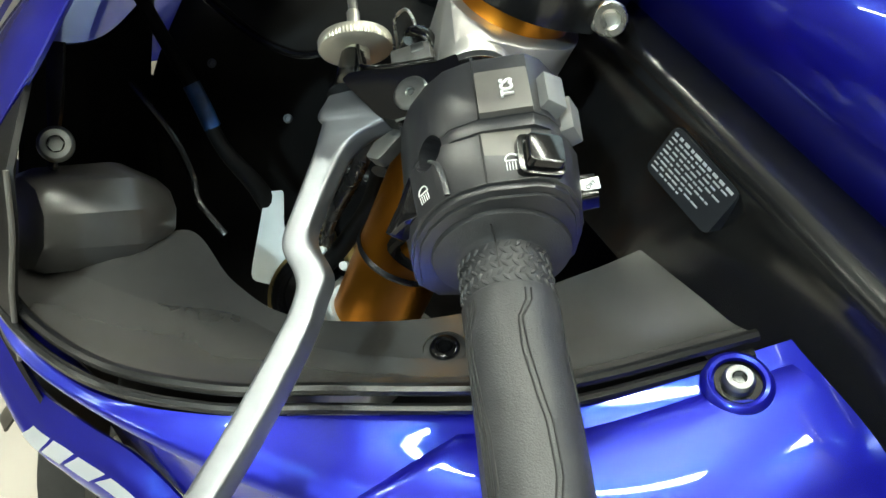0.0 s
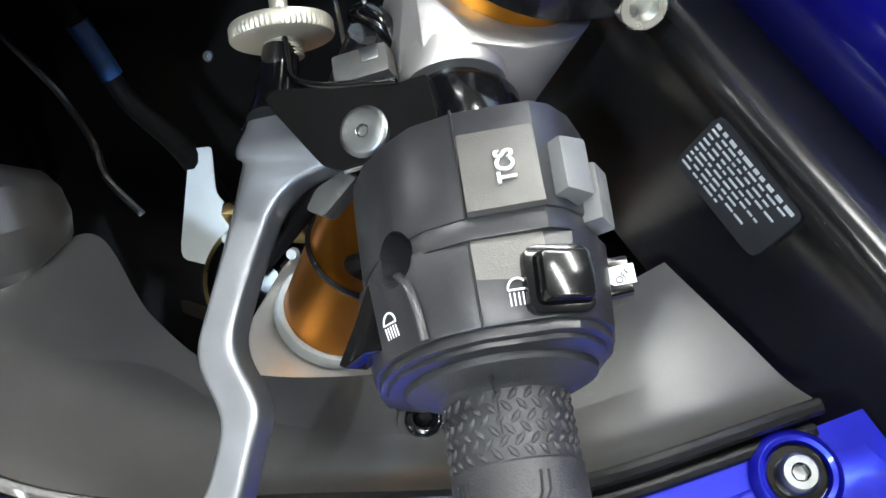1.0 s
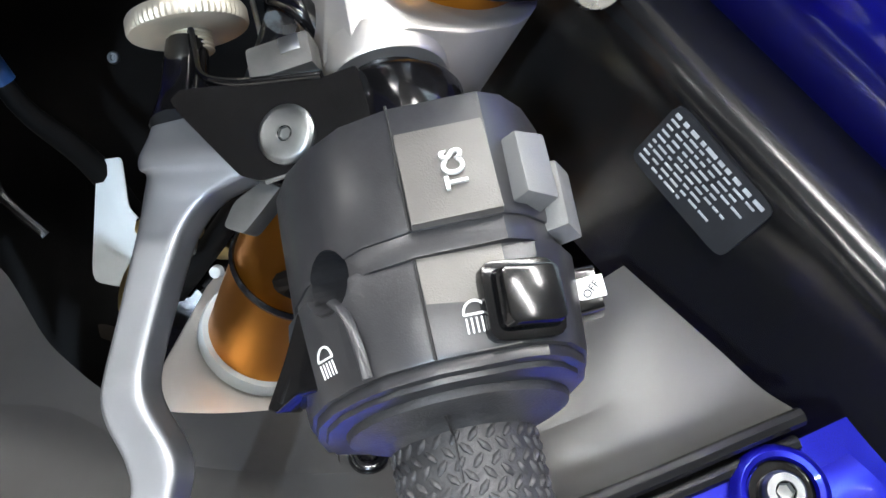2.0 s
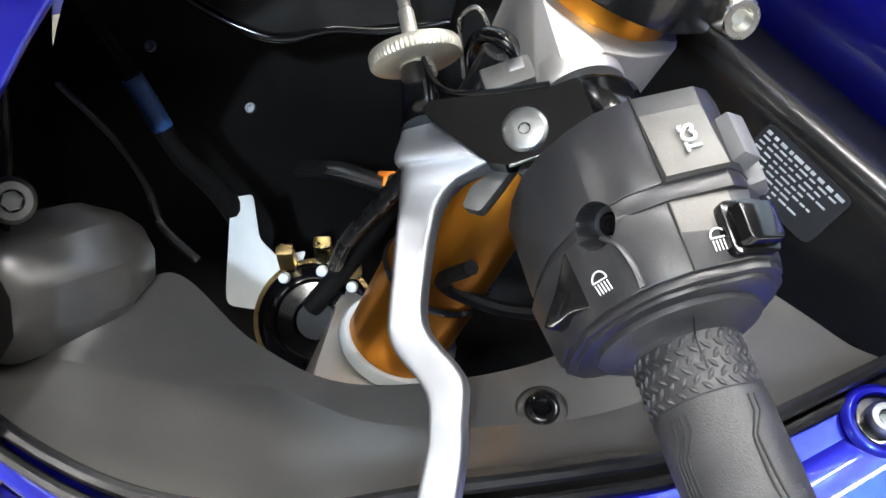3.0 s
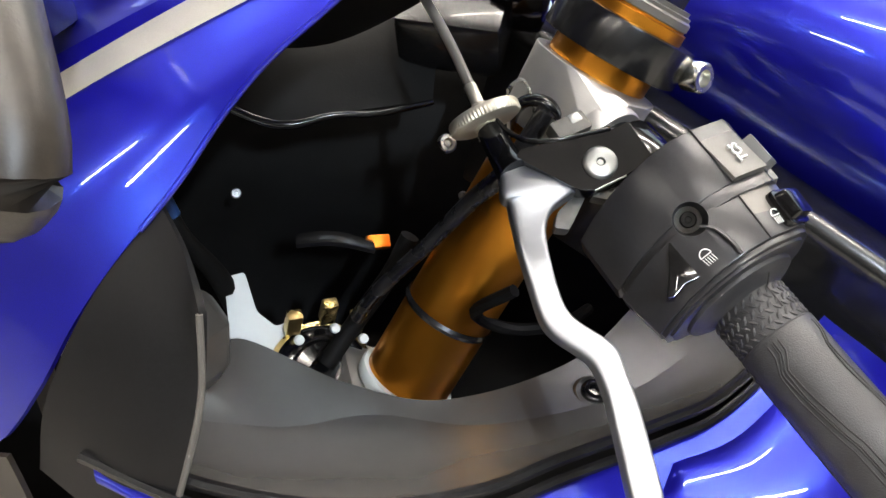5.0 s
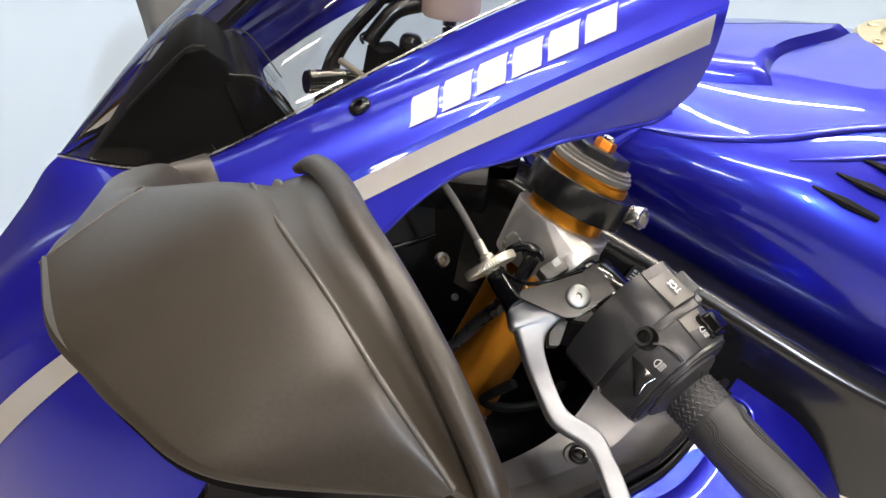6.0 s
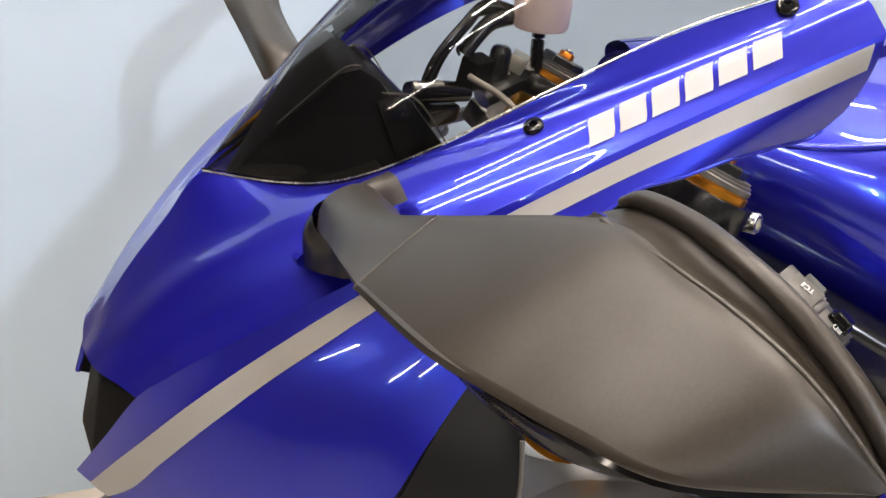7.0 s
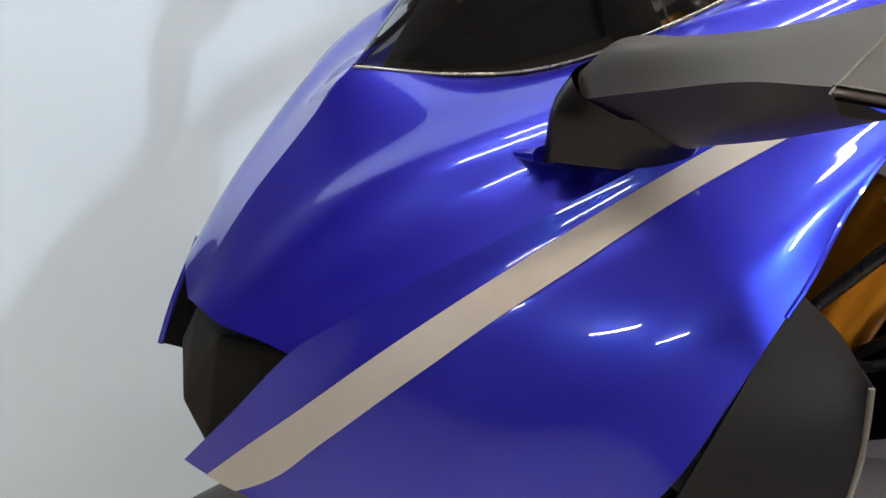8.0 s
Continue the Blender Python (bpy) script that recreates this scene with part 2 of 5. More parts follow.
def prism(outline, depth, m, bevel=0.0, taper=1.0, segs=2, depth0=0.0):
    """An outline in the x, y of pose m, raised along its z from depth0 to depth, with rounded edges."""
    bm = bmesh.new()
    cx = sum(p[0] for p in outline) / len(outline)
    cy = sum(p[1] for p in outline) / len(outline)
    lo = [bm.verts.new(m @ Vector((x, y, depth0))) for x, y in outline]
    hi = [bm.verts.new(m @ Vector((cx + (x - cx) * taper, cy + (y - cy) * taper, depth))) for x, y in outline]
    bm.faces.new(lo[::-1])
    bm.faces.new(hi)
    n = len(lo)
    for k in range(n):
        bm.faces.new((lo[k], lo[(k + 1) % n], hi[(k + 1) % n], hi[k]))
    bmesh.ops.recalc_face_normals(bm, faces=bm.faces)
    if bevel:
        bmesh.ops.bevel(bm, geom=bm.edges[:], offset=bevel, segments=segs, profile=0.6, affect="EDGES", clamp_overlap=True)
    return bm


def block(sx, sy, sz, m, bevel=0.0, taper=1.0):
    return prism([(-sx / 2, -sy / 2), (sx / 2, -sy / 2), (sx / 2, sy / 2), (-sx / 2, sy / 2)], sz / 2, m, bevel, taper, depth0=-sz / 2)


def round_outline(pts, r=0.3, n=3):
    """An outline with its corners cut round; r: share of each side."""
    out = []
    k = len(pts)
    for i in range(k):
        p0, p, p2 = Vector(pts[i - 1]), Vector(pts[i]), Vector(pts[(i + 1) % k])
        a, b = p.lerp(p0, r), p.lerp(p2, r)
        for j in range(n + 1):
            t = j / n
            out.append(tuple((1 - t) ** 2 * a + 2 * t * (1 - t) * p + t * t * b))
    return out


def hull(pts):
    """The convex outline round flat points."""
    pts = sorted(set((round(x, 6), round(y, 6)) for x, y in pts))
    def half(ps):
        out = []
        for p in ps:
            while len(out) > 1 and (out[-1][0] - out[-2][0]) * (p[1] - out[-2][1]) - (out[-1][1] - out[-2][1]) * (p[0] - out[-2][0]) <= 0:
                out.pop()
            out.append(p)
        return out[:-1]
    return half(pts) + half(pts[::-1])


def bolt(name, m, r, parent, material, socket=0.45, head=0.4, label=""):
    """A button-head screw with a hexagonal socket; its axis is the z of m."""
    bm = lathe([(r, 0), (r, r * head * 0.5), (r * 0.93, r * head * 0.8), (r * 0.8, r * head), (r * socket * 1.1, r * head), (r * socket, r * head * 0.9)], m, 30)
    bm2 = lathe([(r * socket, r * head * 0.9), (r * socket * 0.95, r * head * 0.35), (0, r * head * 0.3)], m, 6)
    me = bpy.data.meshes.new("tmp")
    bm2.to_mesh(me)
    bm.from_mesh(me)
    bm2.free()
    bpy.data.meshes.remove(me)
    return part(name, bm, material, parent, label)


def joined(bms):
    out = bmesh.new()
    for b in bms:
        me = bpy.data.meshes.new("tmp")
        b.to_mesh(me)
        b.free()
        out.from_mesh(me)
        bpy.data.meshes.remove(me)
    return out


def letters(name, word, size, m, material, parent, deep=0.0004, bold=0.0):
    cu = bpy.data.curves.new(name, "FONT")
    cu.body, cu.size, cu.extrude, cu.offset = word, size, deep, bold
    cu.align_x = cu.align_y = "CENTER"
    cu.space_character = 1.0 + bold * 550
    tmp = bpy.data.objects.new(name, cu)
    scene.collection.objects.link(tmp)
    bpy.context.view_layer.update()
    me = bpy.data.meshes.new_from_object(tmp.evaluated_get(bpy.context.evaluated_depsgraph_get()))
    bpy.data.objects.remove(tmp)
    bpy.data.curves.remove(cu)
    me.transform(m)
    me.name = name
    me.materials.clear()
    me.materials.append(material)
    ob = new(name, me)
    ob.parent = parent
    return ob


# ---------------------------------------------------------------- the room
def slab(name, x0, x1, y0, y1, z0, z1, material):
    m = pose((x0 + x1) / 2, (y0 + y1) / 2, (z0 + z1) / 2)
    return tagged(part(name, block(x1 - x0, y1 - y0, z1 - z0, m), material, smooth=False), kind="structure")


tagged(slab("floor", -6, 5, -6, 3.6, -0.1, 0, FLOOR), "smooth beige showroom floor with faint stains", "floor")
tagged(slab("ceiling", -6, 5, -6, 3.6, 2.9, 3.0, CEIL), "plain grey showroom ceiling with lamp strips", "ceiling")
tagged(slab("wall_east", -6, 5, 3.5, 3.6, 0, 2.9, DIM), "plain dim grey painted wall", "wall")
tagged(slab("wall_west", -6, 5, -6, -5.9, 0, 2.9, DIM), "plain dim grey painted wall", "wall")
tagged(slab("wall_north", -6, -5.9, -5.9, 3.5, 0, 2.9, BEIGE), "plain dim beige painted wall", "wall")
tagged(slab("wall_south", 4.9, 5, -5.9, 3.5, 0, 2.9, DIM), "plain dim grey painted wall", "wall")
tagged(slab("wall_panel", -0.72, 3.2, 0.74, 0.82, 0, 2.2, WALL), "pale blue-grey painted partition behind the motorcycle", "wall")

lamp = tagged(new("ceiling_light"), "long white fluorescent strip lamp under the ceiling", "lamp", "strip lamps")
lamp.location = (0.15, -0.12, 2.86)
part("housing", block(1.25, 0.07, 0.05, pose(0, 0, 0.012), 0.006), PALE, lamp)
part("tube", sweep([(-0.6, 0, -0.035), (0.6, 0, -0.035)], 0.019, 12, 2, smooth=False), TUBE, lamp, "glowing white tube")
for x, y, turn in ((-1.5, -0.12, 0), (1.8, -0.12, 0), (-0.8, 0.42, 0), (1.1, 0.42, 0), (-3.7, -1.2, 0), (0.2, -1.5, 0), (-3.2, -2.9, 12), (-2.4, -4.4, 0)):
    copy_thing(lamp, pose(x, y, 2.86, 0, 0, turn))
cool = tagged(new("ceiling_light"), "short bluish-white strip lamp under the ceiling", "lamp")
cool.matrix_world = pose(0.30, -3.45, 2.86, 0, 0, 90)
part("housing", block(0.55, 0.07, 0.05, pose(0, 0, 0.012), 0.006), PALE, cool)
part("tube", sweep([(-0.24, 0, -0.035), (0.24, 0, -0.035)], 0.019, 12, 2, smooth=False), COOLTUBE, cool, "glowing bluish-white tube")

# ---------------------------------------------------------------- the motorcycle
bike = tagged(new("motorcycle"), "blue and silver sport motorcycle with black mirrors and gold fork", "motorcycle")


def mm(r, l, h):
    """A place on the left handlebar, in millimetres: towards the rider, outwards along the grip, up."""
    return H0 + RR * (r / 1000) + AA * (l / 1000) + UU * (h / 1000)


H0 = Vector((0.025, -0.254, 0.832))
AA = Vector((0.428, -0.801, -0.418)).normalized()
UU = (Vector((0, 0, 1)) - AA * AA.z).normalized()
RR = UU.cross(AA) * -1
if RR.x < 0:
    RR = -RR
BAR = Matrix((RR, UU, AA)).transposed().to_4x4()
BAR.translation = H0
if BAR.determinant() < 0:
    BAR = Matrix((-RR, UU, AA)).transposed().to_4x4()
    BAR.translation = H0


def bar_pose(r, l, h, axis, up=None):
    """A pose at a handlebar place; axis and up are given in the handlebar's own directions (r, l, h)."""
    w = lambda v: RR * v[0] + AA * v[1] + UU * v[2]
    return frame_of(mm(r, l, h), w(axis), w(up) if up else (0, 0, 1))


# ---- front cowl -------------------------------------------------------------
TOPROW = [(-0.434, 0.0, 0.777), (-0.402, 0.0, 0.836), (-0.369, 0.0, 0.877), (-0.344, -0.003, 0.910), (-0.300, -0.050, 0.917), (-0.268, -0.080, 0.928),
          (-0.233, -0.118, 0.957), (-0.160, -0.148, 1.010), (-0.086, -0.162, 1.054), (-0.003, -0.190, 1.088)]
MIDROW = [(-0.424, -0.052, 0.787), (-0.395, -0.062, 0.832), (-0.367, -0.074, 0.864), (-0.343, -0.087, 0.886), (-0.312, -0.108, 0.902), (-0.276, -0.128, 0.917),
          (-0.238, -0.148, 0.944), (-0.160, -0.172, 0.998), (-0.085, -0.184, 1.036), (0.001, -0.211, 1.080)]
CREASE = [(-0.402, -0.104, 0.798), (-0.386, -0.120, 0.822), (-0.366, -0.135, 0.843), (-0.342, -0.147, 0.862), (-0.314, -0.158, 0.883), (-0.281, -0.168, 0.906),
          (-0.240, -0.178, 0.932), (-0.165, -0.191, 0.977), (-0.085, -0.205, 1.021), (0.004, -0.226, 1.067)]
LOWTOP = [(-0.445, -0.053, 0.705), (-0.424, -0.080, 0.750)] + CREASE
STRIPEUP = [(-0.4395, -0.064, 0.706), (-0.416, -0.100, 0.754), (-0.396, -0.122, 0.789), (-0.378, -0.136, 0.812), (-0.357, -0.149, 0.835), (-0.332, -0.160, 0.856),
            (-0.304, -0.170, 0.878), (-0.272, -0.179, 0.901), (-0.232, -0.186, 0.926), (-0.160, -0.196, 0.971), (-0.082, -0.209, 1.014), (0.003, -0.227, 1.060)]
STRIPELO = [(-0.429, -0.084, 0.709), (-0.404, -0.120, 0.750), (-0.384, -0.142, 0.782), (-0.366, -0.156, 0.806), (-0.346, -0.168, 0.829), (-0.321, -0.180, 0.852),
            (-0.294, -0.190, 0.873), (-0.261, -0.199, 0.894), (-0.222, -0.205, 0.916), (-0.152, -0.209, 0.958), (-0.077, -0.218, 1.000), (0.002, -0.226, 1.045)]
LOWMID = [(-0.422, -0.096, 0.711), (-0.388, -0.143, 0.738), (-0.362, -0.170, 0.764), (-0.340, -0.186, 0.787), (-0.319, -0.199, 0.810), (-0.296, -0.210, 0.832),
          (-0.272, -0.216, 0.858), (-0.244, -0.217, 0.881), (-0.208, -0.216, 0.905), (-0.145, -0.213, 0.951), (-0.074, -0.217, 0.992), (0.001, -0.221, 1.028)]
LOWEDGE = [(-0.416, -0.106, 0.712), (-0.372, -0.163, 0.726), (-0.340, -0.195, 0.740), (-0.312, -0.218, 0.752), (-0.287, -0.236, 0.768), (-0.271, -0.241, 0.798),
           (-0.254, -0.240, 0.839), (-0.228, -0.230, 0.872), (-0.196, -0.222, 0.902), (-0.140, -0.214, 0.946), (-0.070, -0.213, 0.985), (-0.004, -0.212, 1.003)]


def eased(row, passes, corner=None):
    """Control points drawn smooth along a row; its ends and one corner stay."""
    for _ in range(passes):
        row = [row[0]] + [b if k + 1 == corner else tuple((p + 4 * q + r) / 6 for p, q, r in zip(a, b, c)) for k, (a, b, c) in enumerate(zip(row, row[1:], row[2:]))] + [row[-1]]
    return row


TOPROW = eased(TOPROW, 1, 3)
MIDROW = [(x - 0.003 * k, y - 0.002 * k, z + 0.0035 * k) for (x, y, z), k in zip(eased(MIDROW, 5), (0.2, 1, 1.4, 1.5, 1.2, 0.8, 0.3, 0, 0, 0))]
LOWTOP = eased(LOWTOP, 3, 2)
CREASE = LOWTOP[2:]
STRIPEUP, STRIPELO, LOWEDGE = eased(STRIPEUP, 6), eased(STRIPELO, 6), eased(LOWEDGE, 2)
bulge = eased([tuple(m - (a + b) / 2 for a, m, b in zip(*t)) for t in zip(STRIPELO, LOWMID, LOWEDGE)], 16)
LOWMID = [tuple((a + b) / 2 + d for a, b, d in zip(*t)) for t in zip(STRIPELO, LOWEDGE, bulge)]
VALLEY = []
for k, (a, b) in enumerate(zip(MIDROW, CREASE)):
    pull = (0.001, 0.0035, 0.0055, 0.0065, 0.0062, 0.005, 0.003, 0.001, 0.0, 0.0)[k]
    VALLEY.append((a[0] * 0.40 + b[0] * 0.60 + pull * 0.3, a[1] * 0.40 + b[1] * 0.60 + pull, a[2] * 0.40 + b[2] * 0.60))
CROWN = []
for k, (a, b) in enumerate(zip(TOPROW, MIDROW)):
    swell = (0.003, 0.004, 0.005, 0.0045, 0.003, 0.0015, 0.0, 0.0, 0.0, 0.0)[k]
    CROWN.append((a[0] * 0.5 + b[0] * 0.5 - 0.75 * swell, a[1] * 0.5 + b[1] * 0.5, a[2] * 0.5 + b[2] * 0.5 + 0.65 * swell))
VALLEY, CROWN = eased(VALLEY, 2), eased(CROWN, 6)
upper = Surf(TOPROW, CROWN, MIDROW, VALLEY, CREASE)
lower = Surf(LOWTOP, STRIPEUP, STRIPELO, LOWMID, LOWEDGE)
OUTL = Vector((-0.2, -1, 0.35))


def lifted(s, u, v, d, out=OUTL):
    n = s.normal(u, v)
    return s.at(u, v) + (n if n.dot(out) > 0 else -n) * d


def patch(s, u0, u1, v0, v1, nu, nv, d=0.0006, slant=0.0, out=OUTL):
    """A thin print that lies on a sheet."""
    bm = bmesh.new()
    for d0 in (d,):
        g = [[bm.verts.new(lifted(s, u0 + (u1 - u0) * i / nu + slant * (j / nv - 0.5), v0 + (v1 - v0) * j / nv, d0, out)) for j in range(nv + 1)] for i in range(nu + 1)]
        for i in range(nu):
            for j in range(nv):
                bm.faces.new((g[i][j], g[i + 1][j], g[i + 1][j + 1], g[i][j + 1]))
    bmesh.ops.solidify(bm, geom=bm.faces[:], thickness=0.0003)
    return bm


def ease(knots, u):
    """A value that glides through (u, value) knots."""
    n = len(knots)
    slope = []
    for k in range(n):
        (u0, a), (u1, b) = knots[max(k - 1, 0)], knots[min(k + 1, n - 1)]
        slope.append((b - a) / (u1 - u0))
    for k in range(n - 1):
        (u0, a), (u1, b) = knots[k], knots[k + 1]
        if u <= u1:
            h = u1 - u0
            f = (u - u0) / h
            return a * (1 + 2 * f) * (1 - f) ** 2 + b * f * f * (3 - 2 * f) + h * f * (1 - f) * (slope[k] * (1 - f) - slope[k + 1] * f)
    return knots[-1][1]


RIMV = ((0, 4.0), (6.6, 4.0), (7.4, 3.9), (8.0, 3.4), (8.6, 2.56), (8.83, 2.12), (9.1, 1.86), (9.3, 1.84), (9.6, 2.30), (9.95, 2.92), (10.2, 3.38), (10.47, 3.66), (10.68, 3.86), (10.82, 3.90), (10.92, 3.76), (11, 3.45))


def trimmed(s, knots, nu, nv):
    """A cowl sheet whose lower edge runs along its own line."""
    bm = bmesh.new()
    g = []
    for i in range(nu + 1):
        u = s.U * i / nu
        e = min(ease(knots, u), s.V)
        g.append([bm.verts.new(s.at(u, e * j / nv)) for j in range(nv + 1)])
    for p, q in zip(g, g[1:]):
        for j in range(nv):
            bm.faces.new((p[j], q[j], q[j + 1], p[j + 1]))
    bmesh.ops.recalc_face_normals(bm, faces=bm.faces)
    bmesh.ops.solidify(bm, geom=bm.faces[:], thickness=0.0025)
    return bm


cowl = part("front_cowl", joined([sheet(upper, 90, 44, 0.0025), trimmed(lower, RIMV, 150, 40)]), BLUE, bike, "glossy metallic blue nose cowl")
part("cowl_rim", sweep([lower.at(u, min(ease(RIMV, u), 4.0)) for u in [6.9 + 0.1 * k for k in range(41)]], 0.0012, 8, 90), BLUE, cowl)


def stripe_strip():
    """The silver stripe: a thin print whose edges run freely over the lower cowl."""
    upper_edge = ((0, 1.39), (0.85, 1.31), (1.7, 1.265), (3.54, 1.11), (5.31, 0.91), (6.8, 0.68), (8.4, 0.49), (9.5, 0.47), (11, 0.52))
    lower_edge = ((0, 2.66), (0.57, 2.48), (1.38, 2.21), (2.14, 2.085), (2.97, 2.0), (3.95, 1.915), (5.63, 1.68), (7.0, 1.38), (8.0, 1.32), (8.71, 1.32), (9.25, 1.335), (9.65, 1.41), (10.04, 1.51), (10.4, 1.60), (11, 1.78))
    bm = bmesh.new()
    g = []
    for i in range(121):
        u = 10.93 * i / 120
        a, b = ease(upper_edge, u), ease(lower_edge, u)
        g.append([bm.verts.new(lifted(lower, u, a + (b - a) * j / 8, 0.0009)) for j in range(9)])
    for p, q in zip(g, g[1:]):
        for j in range(8):
            bm.faces.new((p[j], q[j], q[j + 1], p[j + 1]))
    bmesh.ops.solidify(bm, geom=bm.faces[:], thickness=0.0003)
    return bm


part("stripe", stripe_strip(), SILVER, cowl, "silver stripe along the blue cowl")


def far_side(s):
    """The far half of a cowl sheet."""
    drop = lambda p: 0.15 - 0.15 * min(1.0, max(0.0, (p.x + 0.38) / 0.06))
    return Surf(*[[(p.x, -0.97 * p.y, p.z - drop(p) * p.y * p.y / 0.09) for p in r] for r in s.rows])


cowl2 = part("front_cowl", joined([sheet(far_side(upper), 60, 28, 0.0025), sheet(far_side(lower), 48, 18, 0.0025, u0=2.0)]), BLUE, bike, "glossy metallic blue nose cowl")
# brand mark: six plain slanted white blocks
for k in range(6):
    u0 = 7.12 + k * 0.226
    part("brand_block", patch(upper, u0, u0 + 0.185, 1.95 - 0.06 * k, 3.08 - 0.05 * k, 8, 10, d=0.0011, slant=-0.07), WHITE, cowl, "plain white slanted block")


def seat_pose(s, u, v, out=OUTL, d=0.0):
    n = s.normal(u, v)
    n = n if n.dot(out) > 0 else -n
    return frame_of(s.at(u, v) + n * d, n)


for u, v in ((6.70, 1.30), (8.60, 0.50)):
    bolt("screw", seat_pose(upper, u, v), 0.0065, cowl, BLACKGLOSS, 0.42, 0.5, "black button-head screw")

# lower continuation of the cowl behind the tip, out of sight of the stripe
side_low = Surf([(-0.416, -0.106, 0.711), (-0.345, -0.190, 0.738), (-0.287, -0.236, 0.767)],
                [(-0.40, -0.100, 0.66), (-0.34, -0.185, 0.68), (-0.27, -0.235, 0.70)],
                [(-0.36, -0.09, 0.58), (-0.30, -0.17, 0.58), (-0.23, -0.225, 0.58)])
def solid_hull(pts):
    bm = bmesh.new()
    for p in pts:
        bm.verts.new(p)
    bmesh.ops.convex_hull(bm, input=bm.verts[:])
    bmesh.ops.delete(bm, geom=[v for v in bm.verts if not v.link_faces], context="VERTS")
    bmesh.ops.bevel(bm, geom=bm.edges[:], offset=0.003, segments=2, profile=0.6, affect="EDGES", clamp_overlap=True)
    return bm


part("intake_core", solid_hull([(-0.424, -0.040, 0.774), (-0.390, -0.098, 0.792), (-0.434, -0.058, 0.716), (-0.440, -0.012, 0.716), (-0.426, 0.020, 0.760), (-0.432, 0.046, 0.722),
                                (-0.37, 0.06, 0.775), (-0.35, -0.06, 0.78), (-0.36, -0.04, 0.69), (-0.37, 0.05, 0.69)]), DARK, bike, "black inner body of the intake", smooth=False)
tip = [Vector(p) for p in ((-0.421, 0.070, 0.769), (-0.442, 0.070, 0.707), (-0.424, 0.070, 0.699), (-0.420, 0.070, 0.737))]
bm = bmesh.new()
near, far = [bm.verts.new(p) for p in tip], [bm.verts.new(p + Vector((0.004, 0.004, 0))) for p in tip]
bm.faces.new(near)
bm.faces.new(far[::-1])
for k in range(4):
    bm.faces.new((near[k], far[k], far[(k + 1) % 4], near[(k + 1) % 4]))
bmesh.ops.recalc_face_normals(bm, faces=bm.faces)
part("intake_cheek", bm, DARK, cowl2, "black inner cheek of the far intake", smooth=False)
part("intake_lip", sweep([tip[0] + Vector((0.004, 0.002, 0.012)), (tip[0] + tip[1]) / 2 + Vector((-0.0015, 0, 0)), tip[1]], [0.0015, 0.0022, 0.0022], 10, 20), BLUE, cowl2)
part("chin_panel", sheet(side_low, 16, 12, 0.0025), BLACK, bike, "black plastic panel under the nose")

# ---- windscreen -------------------------------------------------------------
sc_l = TOPROW[3:]
sc_c = [(-0.344, 0.0, 0.911), (-0.318, 0.0, 0.944), (-0.292, 0.0, 0.976), (-0.262, 0.0, 1.008), (-0.196, 0.0, 1.068), (-0.120, 0.0, 1.118), (-0.04, 0.0, 1.150)]
sc_m = [(-0.344, -0.002, 0.9105), (-0.312, -0.030, 0.935), (-0.283, -0.052, 0.958), (-0.252, -0.072, 0.988), (-0.184, -0.096, 1.046), (-0.106, -0.106, 1.092), (-0.022, -0.122, 1.126)]
mir = lambda r: [(x, -y, z) for x, y, z in r]
screen = Surf([(x, y + 0.002, z + 0.001) for x, y, z in sc_l], sc_m, sc_c, mir(sc_m), mir(sc_l))
glass = part("windscreen", sheet(screen, 40, 36, 0.0), SCREEN, bike, "clear smoked plastic windscreen")
glass.visible_shadow = False
part("screen_border", sheet(screen, 24, 3, 0.0012, u1=2.6, v0=0.0, v1=0.14, lift=-0.0015), SCREENDARK, glass, "black printed edge")
part("screen_border", sheet(screen, 40, 3, 0.0012, v0=3.72, v1=4.0, lift=-0.0015), SCREENDARK, glass, "black printed edge")
part("screen_trim", sweep([Vector(p) + Vector((0, -0.001, 0.002)) for p in sc_l], 0.0007, 6, 40), STEEL, glass, "thin bright screen edge")

